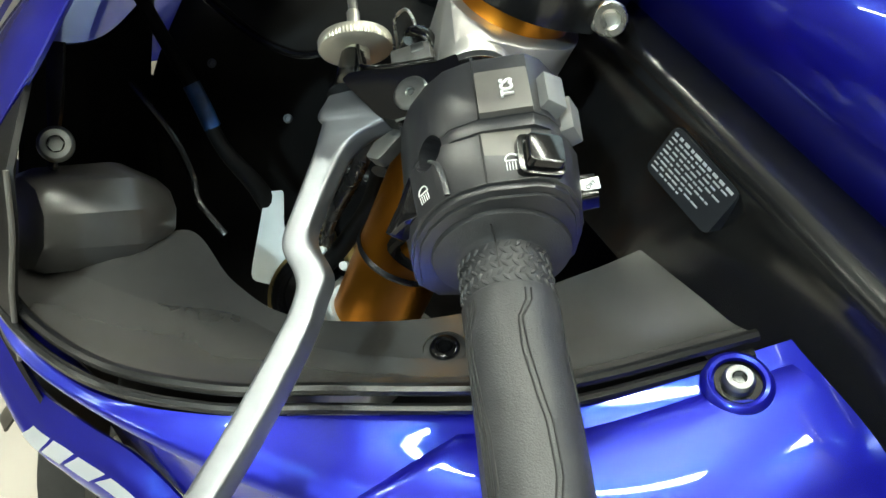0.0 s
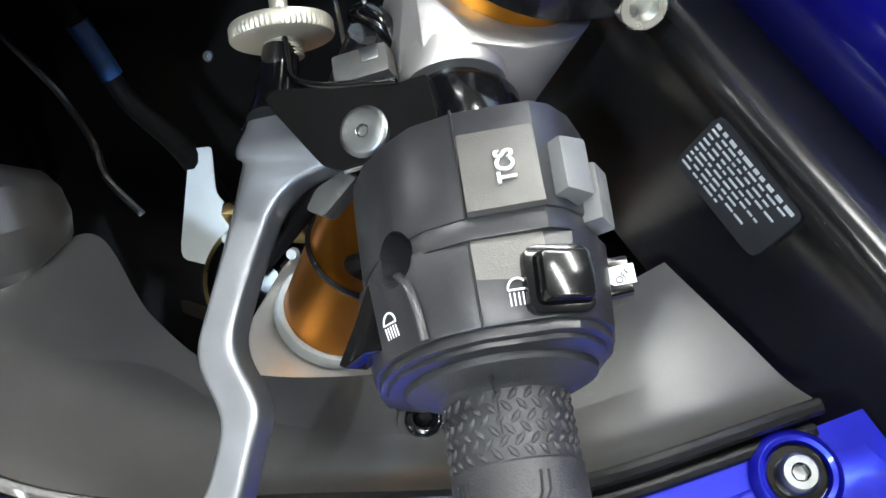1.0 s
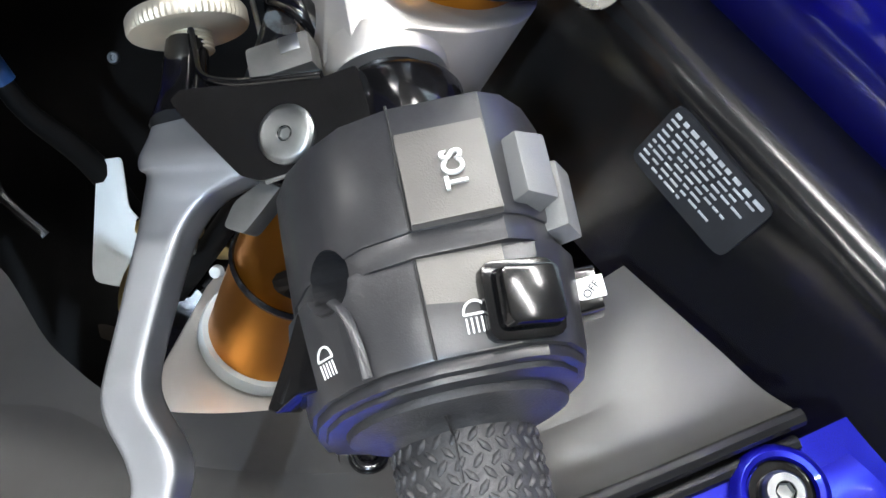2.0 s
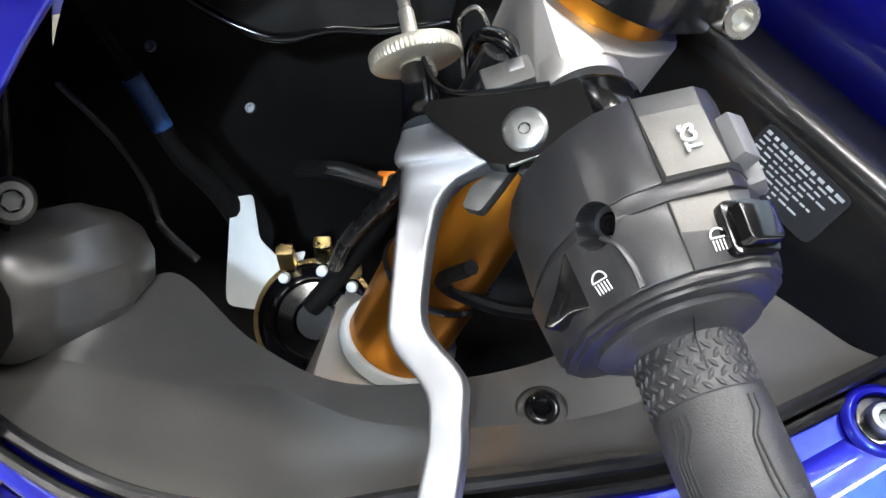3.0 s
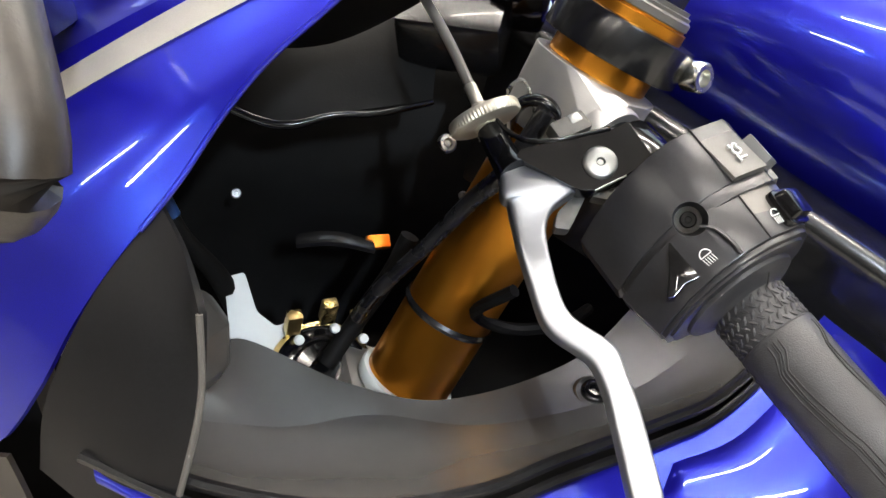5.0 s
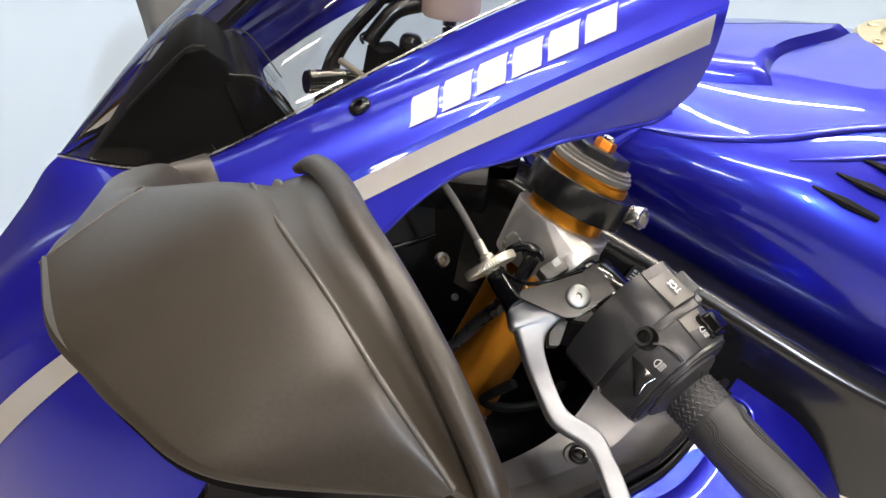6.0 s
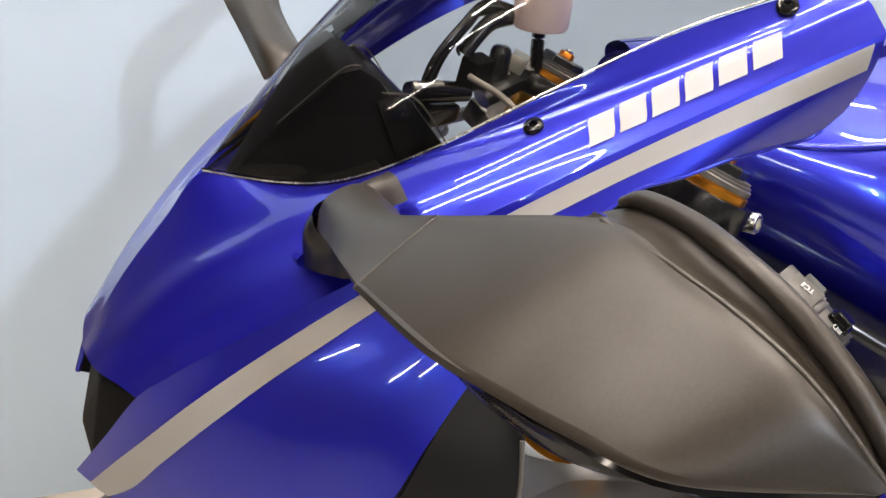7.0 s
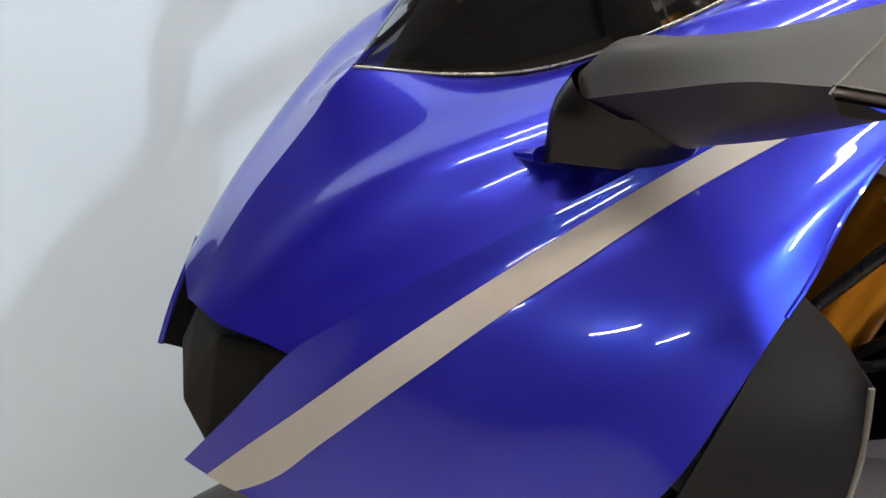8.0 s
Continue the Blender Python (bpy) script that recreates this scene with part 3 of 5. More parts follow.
# ---- mirrors ----------------------------------------------------------------
def mirror_parts(flip, dy=0.0, dz=0.0):
    def f(r):
        return [(x, flip * y + dy, z + dz) for x, y, z in r]

    def g(r):
        """Places near the neck, lifted towards the head."""
        w = [min(max((-y - 0.20) / 0.11, 0), 1) for x, y, z in r]
        return f([(x + 0.006 * k, y - 0.002 * k, z + 0.008 * k) for (x, y, z), k in zip(r, w)])

    edge = [(-0.319, -0.306, 0.987), (-0.310, -0.368, 0.9955), (-0.299, -0.402, 0.997), (-0.289, -0.426, 0.998), (-0.268, -0.455, 0.999), (-0.216, -0.477, 1.003)]
    crest = [(-0.290, -0.296, 1.004), (-0.262, -0.364, 1.0305), (-0.254, -0.404, 1.031), (-0.246, -0.437, 1.028), (-0.236, -0.461, 1.021), (-0.213, -0.4775, 1.0048)]
    c2 = f(crest)
    c1 = f([tuple(p + (q - p) * w for p, q in zip(a, b)) for a, b, w in zip(edge, crest, (0, 0.02, 0.07, 0.11, 0.12, 0.08))])
    low = f([(x + 0.004 * k / 3, y + 0.003 * k / 3, z - 0.003 * k / 3) for k, (x, y, z) in zip((2, 2, 3, 3, 3, 3), edge)])
    top = f([(-0.281, -0.292, 1.008), (-0.2474, -0.3625, 1.037), (-0.241, -0.404, 1.0375), (-0.234, -0.436, 1.034), (-0.227, -0.459, 1.026), (-0.2125, -0.477, 1.0055)])
    rimline = [(-0.231, -0.348, 1.036), (-0.226, -0.356, 1.040), (-0.223, -0.380, 1.0425), (-0.222, -0.404, 1.042), (-0.217, -0.430, 1.036), (-0.209, -0.456, 1.021), (-0.2015, -0.4755, 1.000), (-0.204, -0.474, 0.992)]
    floor_line = [(-0.262, -0.318, 0.988), (-0.254, -0.356, 0.984), (-0.244, -0.394, 0.984), (-0.232, -0.424, 0.987), (-0.218, -0.448, 0.991), (-0.204, -0.470, 0.996)]
    head = Surf(low, c1, c2, top)
    root = part("mirror", sheet(head, 50, 18, 0.0025, v0=1.0), BLACK, bike, "matte black plastic rear-view mirror")
    part("front_lip", sheet(head, 50, 6, 0.0025, v0=0.0, v1=1.0), BLACK, root, "black lower lip")
    # pale tube along the top edge, coloured as the light it catches
    part("edge_ridge", sweep([Vector(p) for p in top[1:]], 0.0009, 10, 30, 1.0), EDGEGLINT, root, "painted pale highlight along the mirror edge")
    neck_low = f([(-0.309, -0.302, 0.978)]) + g([(-0.310, -0.268, 0.958), (-0.294, -0.225, 0.943), (-0.284, -0.202, 0.936), (-0.280, -0.188, 0.934)])
    neck_front = [c1[0]] + g([(-0.320, -0.268, 0.973), (-0.311, -0.225, 0.961), (-0.305, -0.192, 0.951), (-0.301, -0.164, 0.941)])
    neck_back = f([(-0.266, -0.292, 0.996)]) + g([(-0.272, -0.254, 0.974), (-0.264, -0.208, 0.960), (-0.258, -0.172, 0.954), (-0.258, -0.150, 0.944)])
    neck_top = Surf(neck_front,
        [c2[0]] + g([(-0.304, -0.256, 0.984), (-0.302, -0.210, 0.974), (-0.299, -0.176, 0.965), (-0.294, -0.150, 0.949)]),
        [top[0]] + g([(-0.288, -0.250, 0.986), (-0.280, -0.205, 0.975), (-0.274, -0.160, 0.965), (-0.272, -0.145, 0.954)]), neck_back)
    neck_under = Surf(neck_front, neck_low,
        f([(-0.282, -0.300, 0.978)]) + g([(-0.288, -0.262, 0.955), (-0.280, -0.224, 0.942), (-0.274, -0.206, 0.936), (-0.272, -0.196, 0.934)]), neck_back)
    bm = joined([sheet(neck_top, 30, 20, 0.0), sheet(neck_under, 30, 16, 0.0)])
    bmesh.ops.remove_doubles(bm, verts=bm.verts, dist=1e-5)
    bmesh.ops.holes_fill(bm, edges=[e for e in bm.edges if e.is_boundary], sides=0)
    part("neck", bm, BLACK, root, "matte black mirror arm", sharp=35)
    part("recess", sheet(Surf(top, f([(-0.258, -0.306, 1.008), (-0.234, -0.360, 1.0345), (-0.230, -0.402, 1.035), (-0.224, -0.432, 1.030), (-0.216, -0.457, 1.018), (-0.206, -0.475, 0.999)]), f([(-0.250, -0.312, 1.008), (-0.226, -0.358, 1.038), (-0.222, -0.402, 1.039), (-0.217, -0.430, 1.033), (-0.209, -0.456, 1.018), (-0.202, -0.474, 0.998)])), 30, 8, 0.002), BLACK, root)
    part("rim", sweep(f(rimline), [0.002, 0.0042, 0.0046, 0.0046, 0.0046, 0.0046, 0.0044, 0.0025], 12, 50, 0.9), BLACK, root, "rounded black rim bar")
    part("glass", sheet(Surf(f([(-0.250, -0.322, 0.990), (-0.244, -0.332, 1.008), (-0.238, -0.342, 1.030)]), f([(-0.238, -0.396, 0.984), (-0.230, -0.398, 1.010), (-0.224, -0.398, 1.034)]), f([(-0.208, -0.464, 0.992), (-0.207, -0.466, 1.000), (-0.206, -0.464, 1.010)])), 12, 12, 0.002), CHROME, root, "silver mirror glass")
    deep = (0.2, 0.85, 1, 0.85, 0.45, 0.2)
    keel = [(x + 0.017, y + 0.008, z - 0.016 * d) for (x, y, z), d in zip(edge, deep)]
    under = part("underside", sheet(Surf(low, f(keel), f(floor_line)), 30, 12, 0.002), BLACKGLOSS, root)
    lens0, lens1 = [(x + 0.009, y + 0.003, z - 0.0105 * d) for (x, y, z), d in zip(edge[:5], deep)], [(x + 0.014, y + 0.002, z - 0.0205 * d) for (x, y, z), d in zip(edge[:5], deep)]
    lens2 = [(x + 0.026, y + 0.008, z - 0.0225 * d) for (x, y, z), d in zip(edge[:5], deep)]
    part("turn_signal_lens", sheet(Surf(f(lens0), f(lens1), f(lens2)), 30, 10, 0.0012), LENS, under, "clear plastic turn-signal lens")
    part("lens_edge", sweep(f(lens2), 0.0016, 8, 30), BLACKGLOSS, under)
    part("lamp_reflector", sheet(Surf(f([(x + 0.012, y + 0.004, z - 0.0125) for x, y, z in edge[1:4]]), f([(x + 0.022, y + 0.008, z - 0.0190) for x, y, z in edge[1:4]])), 12, 6, 0.001), ALUSAT, under, "dull silver lamp reflector")
    x, y, z = edge[2]
    part("bulb", lathe([(0, 0.008), (0.0028, 0.0068), (0.0040, 0.003), (0.0040, -0.008), (0, -0.009)], frame_of(f([(x + 0.021, y + 0.012, z - 0.0165)])[0], (0.3, -0.8, 0.1)), 16), AMBER, under, "amber signal bulb")
    # seam in the same pale tone, its glint painted in
    part("seam_line", sweep([Vector(p) for p in (low[0], c1[0], c2[0], top[0])], 0.0005, 6, 16), EDGEGLINT, root)
    if flip < 0:
        return root
    boot0 = g([(-0.296, -0.188, 0.940), (-0.292, -0.186, 0.930), (-0.288, -0.180, 0.916)])
    part("base_boot", sheet(Surf(
        boot0,
        g([(-0.303, -0.166, 0.944), (-0.305, -0.164, 0.932), (-0.302, -0.160, 0.912)]),
        g([(-0.297, -0.150, 0.950), (-0.302, -0.146, 0.934), (-0.300, -0.142, 0.908)]),
        g([(-0.272, -0.148, 0.954), (-0.268, -0.140, 0.940), (-0.262, -0.130, 0.922)]),
        g([(-0.262, -0.196, 0.946), (-0.261, -0.194, 0.938), (-0.261, -0.190, 0.928)]),
        g([(-0.280, -0.203, 0.943), (-0.277, -0.200, 0.934), (-0.274, -0.192, 0.922)]),
        boot0), 12, 30, 0.0), BOOT, root, "glossy black rubber boot at the cowl")
    part("boot_fin", sweep(g([(-0.303, -0.112, 0.9010), (-0.302, -0.126, 0.904), (-0.300, -0.142, 0.909)]), [0.0008, 0.0042, 0.0075], 10, 10, 0.6), BLUE, root, "small pointed fairing fin")
    part("base_pad", sheet(Surf(
        g([(-0.300, -0.160, 0.948), (-0.276, -0.146, 0.957), (-0.252, -0.138, 0.962)]),
        g([(-0.292, -0.172, 0.956), (-0.270, -0.160, 0.964), (-0.250, -0.148, 0.962)]),
        g([(-0.280, -0.176, 0.944), (-0.262, -0.166, 0.950), (-0.246, -0.158, 0.952)])), 14, 10, 0.003), BLACK, root, "grey-black moulded mirror base pad")
    return root


mirror_parts(1)
mirror_parts(-1, -0.028, -0.006).location = (0.024, -0.010, 0.0)

# ---- inner side panel with its rim -----------------------------------------
RIM = [(-0.254, -0.246, 0.786), (-0.208, -0.267, 0.776), (-0.152, -0.280, 0.772), (-0.099, -0.271, 0.768), (-0.057, -0.253, 0.767), (-0.003, -0.232, 0.767), (0.039, -0.212, 0.768), (0.108, -0.163, 0.779)]
INNER = [(-0.246, -0.232, 0.788), (-0.212, -0.206, 0.780), (-0.197, -0.163, 0.774), (-0.146, -0.194, 0.768), (-0.098, -0.206, 0.765), (-0.030, -0.182, 0.768), (0.020, -0.140, 0.778), (0.045, -0.114, 0.784)]
FOLD = []
for k, (a, b) in enumerate(zip(RIM, INNER)):
    t, dip = (0.80, 0.66, 0.48, 0.74, 0.66, 0.50, 0.42, 0.42)[k], (0.0, 0.004, 0.006, 0.004, 0.004, 0.005, 0.004, 0.002)[k]
    FOLD.append((a[0] + (b[0] - a[0]) * t, a[1] + (b[1] - a[1]) * t, a[2] + (b[2] - a[2]) * t - dip))
BASIN = [(a[0] * 0.55 + b[0] * 0.45, a[1] * 0.55 + b[1] * 0.45, a[2] * 0.55 + b[2] * 0.45 - 0.0022) for a, b in zip(RIM, FOLD)]
panel = part("inner_panel", joined([sheet(Surf(RIM, BASIN, FOLD), 70, 14, 0.003), sheet(Surf(FOLD, INNER), 70, 6, 0.003)]), PANEL, bike, "black plastic panel inside the fairing", sharp=30)
part("edge_bead", sweep([(x, y - 0.002, z + 0.001) for x, y, z in RIM], 0.0030, 8, 70), BLACKSAT, panel, "rounded black edging strip")
part("edge_bead", sweep([(x, y - 0.008, z - 0.005) for x, y, z in RIM], 0.0026, 8, 70), BLACKSAT, panel, "rounded black edging strip")
bolt("screw", frame_of((-0.024, -0.203, 0.763), (0.05, -0.35, 1)), 0.0072, panel, BLACKGLOSS, 0.5, 0.5, "black button-head screw")
part("screw_well", lathe([(0.0098, 0.0026), (0.0112, 0.0012), (0.0112, -0.004), (0.0076, -0.001), (0.0080, 0.0)], frame_of((-0.024, -0.203, 0.7615), (0.05, -0.35, 1)), 30), BLACK, panel)

# ---- blue side fairing ------------------------------------------------------
S0 = [(-0.250, -0.254, 0.778), (-0.208, -0.276, 0.768), (-0.150, -0.290, 0.763), (-0.099, -0.280, 0.760), (-0.057, -0.262, 0.759), (-0.003, -0.240, 0.759), (0.041, -0.220, 0.761), (0.122, -0.160, 0.778)]
S1 = [(-0.248, -0.258, 0.770), (-0.202, -0.282, 0.761), (-0.140, -0.294, 0.752), (-0.084, -0.293, 0.742), (-0.030, -0.288, 0.738), (0.020, -0.284, 0.736), (0.085, -0.262, 0.736), (0.170, -0.190, 0.745)]
S2 = [(-0.246, -0.238, 0.752), (-0.198, -0.256, 0.738), (-0.136, -0.274, 0.725), (-0.080, -0.283, 0.712), (-0.024, -0.290, 0.700), (0.032, -0.296, 0.692), (0.105, -0.278, 0.690), (0.200, -0.215, 0.69)]
S3 = [(-0.23, -0.200, 0.60), (-0.17, -0.222, 0.57), (-0.10, -0.250, 0.55), (-0.03, -0.29, 0.54), (0.03, -0.295, 0.53), (0.10, -0.29, 0.53), (0.17, -0.27, 0.53), (0.28, -0.22, 0.53)]
S4 = [(-0.14, -0.19, 0.36), (-0.08, -0.22, 0.33), (0.0, -0.24, 0.32), (0.06, -0.245, 0.31), (0.12, -0.25, 0.30), (0.20, -0.24, 0.30), (0.28, -0.22, 0.30), (0.40, -0.19, 0.30)]
fair_s = Surf(S0, S1, S2, S3, S4)


def fairing_pad():
    """The raised rear field of the fairing, behind a slanting crease."""
    start = ((0.0, 5.25), (0.12, 5.0), (0.5, 4.45), (1.0, 3.85), (1.6, 3.40), (2.6, 3.05))
    ramp = (-0.0040, 0.0, 0.0020, 0.0032, 0.0038)
    bm = bmesh.new()
    g = []
    for j in range(41):
        v = 0.10 + 2.5 * j / 40
        u0 = ease(start, v)
        col = []
        for i in range(49):
            u = u0 + (0.07 * i if i < 5 else 0.28 + (6.93 - u0 - 0.28) * (i - 4) / 44)
            lift = min(ramp[min(i, 4)], ramp[min(j, 4)])
            col.append(bm.verts.new(lifted(fair_s, u, v, lift, Vector((0, -1, 0.8)))))
        g.append(col)
    for a, b in zip(g, g[1:]):
        for i in range(48):
            bm.faces.new((a[i], a[i + 1], b[i + 1], b[i]))
    return bm


fairing = part("side_fairing", joined([sheet(fair_s, 70, 44, 0.003), fairing_pad()]), BLUE, bike, "glossy metallic blue side fairing")
part("side_fairing", sheet(fair_s.mirrored(), 40, 24, 0.003), BLUE, bike, "glossy metallic blue side fairing")
bm_ = frame_of((0.1045, -0.1885, 0.7700), (0.12, -0.42, 1))
part("bolt_cup", lathe([(0.0156, -0.0012), (0.0142, 0.0012), (0.0128, 0.0018), (0.0112, 0.0012), (0.0102, -0.0016), (0.0, -0.0016)], bm_, 40), BLUE, fairing)
part("bolt_well", lathe([(0.0101, 0.0006), (0.0100, -0.0008), (0.0, -0.0008)], bm_, 36), BLACKGLOSS, fairing, "dark well round the bolt")
bolt("fairing_bolt", bm_ @ pose(0, 0, -0.0008), 0.0070, fairing, ZINC, 0.42, 0.75, "bright steel socket bolt")

# lower wing of the cowl that runs back over the side fairing, with four plain white marks
wing = Surf([(-0.330, -0.196, 0.706), (-0.275, -0.226, 0.690), (-0.226, -0.242, 0.690), (-0.166, -0.258, 0.690), (-0.110, -0.270, 0.655), (-0.050, -0.280, 0.58)],
            [(-0.332, -0.208, 0.690), (-0.273, -0.238, 0.674), (-0.226, -0.253, 0.677), (-0.168, -0.268, 0.676), (-0.118, -0.278, 0.640), (-0.065, -0.286, 0.57)],
            [(-0.334, -0.210, 0.676), (-0.276, -0.241, 0.661), (-0.230, -0.256, 0.661), (-0.175, -0.270, 0.659), (-0.128, -0.280, 0.622), (-0.080, -0.286, 0.555)],
            [(-0.328, -0.190, 0.655), (-0.270, -0.220, 0.638), (-0.226, -0.234, 0.632), (-0.174, -0.248, 0.625), (-0.130, -0.258, 0.590), (-0.090, -0.265, 0.53)])
wing_ob = part("lower_wing", sheet(wing, 40, 16, 0.003), BLUE, bike, "blue lower fairing wing with white marks")
for k in range(4):
    u0 = 1.06 + 0.50 * k
    part("mark", patch(wing, u0, u0 + 0.42, 1.0, 1.75 - 0.1 * k, 4, 3, slant=-0.16), WHITE, wing_ob, "plain white slanted mark")

# black panel behind the cowl's rear edge
bp = Surf([(-0.222, -0.226, 0.878), (-0.250, -0.238, 0.838), (-0.268, -0.240, 0.797), (-0.275, -0.236, 0.76)],
          [(-0.212, -0.245, 0.866), (-0.226, -0.258, 0.830), (-0.238, -0.262, 0.792), (-0.246, -0.258, 0.75)],
          [(-0.206, -0.262, 0.850), (-0.206, -0.268, 0.820), (-0.212, -0.272, 0.790), (-0.222, -0.270, 0.75)])
part("duct_cover", sheet(bp, 20, 14, 0.003), DUCT, bike, "matte black plastic duct cover")
part("duct_edge", sweep([bp.at(u, 2.0) for u in (0, 0.5, 1, 1.5, 2, 2.5, 3)], 0.0014, 8, 30), SWITCHGREY, bike, "thin grey edge of the duct cover")

# mirror mount boot on the inside
bx = frame_of((-0.238, -0.222, 0.800), (0.28, 0.86, -0.28))
part("mount_boot", lathe([(0.0, -0.012), (0.024, -0.012), (0.028, -0.006), (0.030, 0.036), (0.029, 0.042), (0.020, 0.064), (0.017, 0.067), (0, 0.067)], bx @ pose(0, 0, 0, 0, 0, 12), 10), MOULD, bike, "black faceted plastic mount boot", sharp=34)
bolt("mount_bolt", frame_of((-0.226, -0.214, 0.841), (0.6, -0.6, 0.4)), 0.009, bike, ZINC, 0.45, 0.6, "steel bolt inside the cowl")
part("stay", sweep([(-0.236, -0.190, 0.885), (-0.234, -0.204, 0.850), (-0.240, -0.216, 0.800)], 0.005, 8, 12, 0.5), BLACKSAT, bike, "black mirror stay")

# ---- frame spar and label ---------------------------------------------------
SP0 = [(-0.036, -0.012, 0.911), (0.034, -0.062, 0.877), (0.104, -0.112, 0.843), (0.204, -0.184, 0.794), (0.324, -0.254, 0.746)]
SP1 = [(-0.046, -0.026, 0.902), (0.025, -0.076, 0.866), (0.096, -0.127, 0.831), (0.196, -0.199, 0.782), (0.317, -0.268, 0.734)]
SP2 = [(-0.05, -0.022, 0.87), (0.02, -0.072, 0.836), (0.088, -0.118, 0.802), (0.186, -0.188, 0.758), (0.308, -0.256, 0.71)]
SP3 = [(-0.06, -0.024, 0.8), (0.01, -0.074, 0.77), (0.076, -0.114, 0.735), (0.17, -0.18, 0.7), (0.29, -0.243, 0.66)]
SPB = [(-0.02, 0.010, 0.900), (0.05, -0.040, 0.870), (0.125, -0.095, 0.835), (0.22, -0.168, 0.788), (0.34, -0.24, 0.74)]
spar = Surf(SPB, SP0, SP1, SP2, SP3)
spar_ob = part("frame_spar", sheet(spar, 50, 40, 0.004), SPAR, bike, "black satin aluminium frame spar")
L1, L2, L3, L4 = Vector((0.056, -0.096, 0.845)), Vector((0.091, -0.119, 0.825)), Vector((0.043, -0.095, 0.822)), Vector((0.078, -0.122, 0.802))
lx, ly = (L2 - L1).normalized(), (L1 - L3).normalized()
lz = lx.cross(ly).normalized()
if lz.y > 0:
    lz = -lz
ly = lz.cross(lx)
lm = Matrix((lx, ly, lz)).transposed().to_4x4()
lm.translation = (L1 + L2 + L3 + L4) / 4 + lz * 0.003
lab = part("label_plate", prism(round_outline([(-0.0235, -0.0140), (0.0235, -0.0140), (0.0235, 0.0140), (-0.0235, 0.0140)], 0.12), 0.0008, lm, depth0=-0.010), LABEL, spar_ob, "small black data label with grey print")
random.seed(3)
ends = (0.021, 0.019, 0.012, 0.020, 0.008, 0.016, 0.004, 0.011, -0.002)
for row, end in enumerate(ends):
    y = 0.0108 - row * 0.0026
    x = -0.0215
    while x < end:
        w = random.uniform(0.0016, 0.0050)
        if x + w > 0.022:
            break
        part("print_bar", block(w, 0.0015 if row == 0 else 0.0008, 0.0003, lm @ pose(x + w / 2, y, 0.001)), PRINT, lab, smooth=False)
        x += w + random.choice((0.0009, 0.0011, 0.0016))

# ---- fuel tank --------------------------------------------------------------
T0 = [(0.015, -0.020, 0.872), (0.07, -0.060, 0.848), (0.14, -0.108, 0.815), (0.23, -0.168, 0.775), (0.34, -0.225, 0.74), (0.5, -0.21, 0.73)]
T1 = [(-0.010, -0.034, 0.920), (0.05, -0.090, 0.905), (0.125, -0.150, 0.880), (0.22, -0.205, 0.850), (0.34, -0.245, 0.82), (0.5, -0.225, 0.81)]
T2 = [(-0.020, -0.034, 0.950), (0.045, -0.090, 0.940), (0.125, -0.145, 0.930), (0.22, -0.180, 0.915), (0.34, -0.215, 0.90), (0.5, -0.20, 0.87)]
T3 = [(-0.022, -0.028, 0.975), (0.05, -0.068, 0.968), (0.13, -0.098, 0.965), (0.23, -0.120, 0.962), (0.34, -0.140, 0.945), (0.5, -0.14, 0.90)]
T4 = [(-0.020, -0.010, 0.990), (0.06, -0.030, 0.990), (0.14, -0.045, 0.988), (0.24, -0.050, 0.987), (0.34, -0.055, 0.982), (0.5, -0.06, 0.94)]
T5 = [(-0.020, 0.0, 0.992), (0.06, 0.0, 0.996), (0.14, 0.0, 0.995), (0.24, 0.0, 0.995), (0.34, 0.0, 0.990), (0.5, 0.0, 0.95)]
tank_s = Surf(T0, T1, T2, T3, T4, T5)
tank = part("fuel_tank", joined([sheet(tank_s, 50, 44, 0.003), sheet(tank_s.mirrored(), 36, 30, 0.003)]), BLUE, bike, "glossy metallic blue fuel tank")
cap_m = frame_of((0.330, -0.022, 0.987), (-0.04, -0.12, 1))
cap_ob = part("filler_cap", lathe([(0.0, 0.006), (0.030, 0.006), (0.032, 0.0085), (0.050, 0.0075), (0.053, 0.004), (0.053, -0.01)], cap_m, 48), CAPGOLD, tank, "champagne-coloured metal filler cap")
part("key_cover", lathe([(0.0, 0.0115), (0.024, 0.0110), (0.027, 0.0090), (0.027, 0.004)], cap_m, 36), STEEL, cap_ob, "round key cover")
for k in range(6):
    a = 2 * math.pi * k / 6 + 0.3
    bolt("cap_bolt", cap_m @ pose(0.042 * math.cos(a), 0.042 * math.sin(a), 0.0076), 0.0042, cap_ob, CAPGOLD, 0.5, 0.5)


def tank_cover(flip):
    """The raised front cover of the tank with its hollowed rear edge."""
    bm = bmesh.new()
    edge = [Vector((0, 2.2, 0)), Vector((0, 2.28, 0)), Vector((0, 2.55, 0)), Vector((0, 3.0, 0)), Vector((0, 3.4, 0))]
    g = []
    for j in range(17):
        v = 3.42 + (5.0 - 3.42) * j / 16
        u1 = spline(edge, 4 * j / 16).y
        row = []
        for i in range(25):
            u = u1 * i / 24
            side = min(1.0, (j / 16) / 0.16)
            h = 0.0075 * math.sqrt(max(0.0, min(side, 1))) * (0.0 if i == 24 else 1.0)
            n = tank_s.normal(u, min(v, 4.98))
            n = n if n.z > 0 else -n
            p = tank_s.at(u, v) + n * (h + 0.0004)
            row.append(bm.verts.new((p.x, p.y * flip, p.z)))
        g.append(row)
    for a, b in zip(g, g[1:]):
        for i in range(24):
            bm.faces.new((a[i], a[i + 1], b[i + 1], b[i]))
    return bm


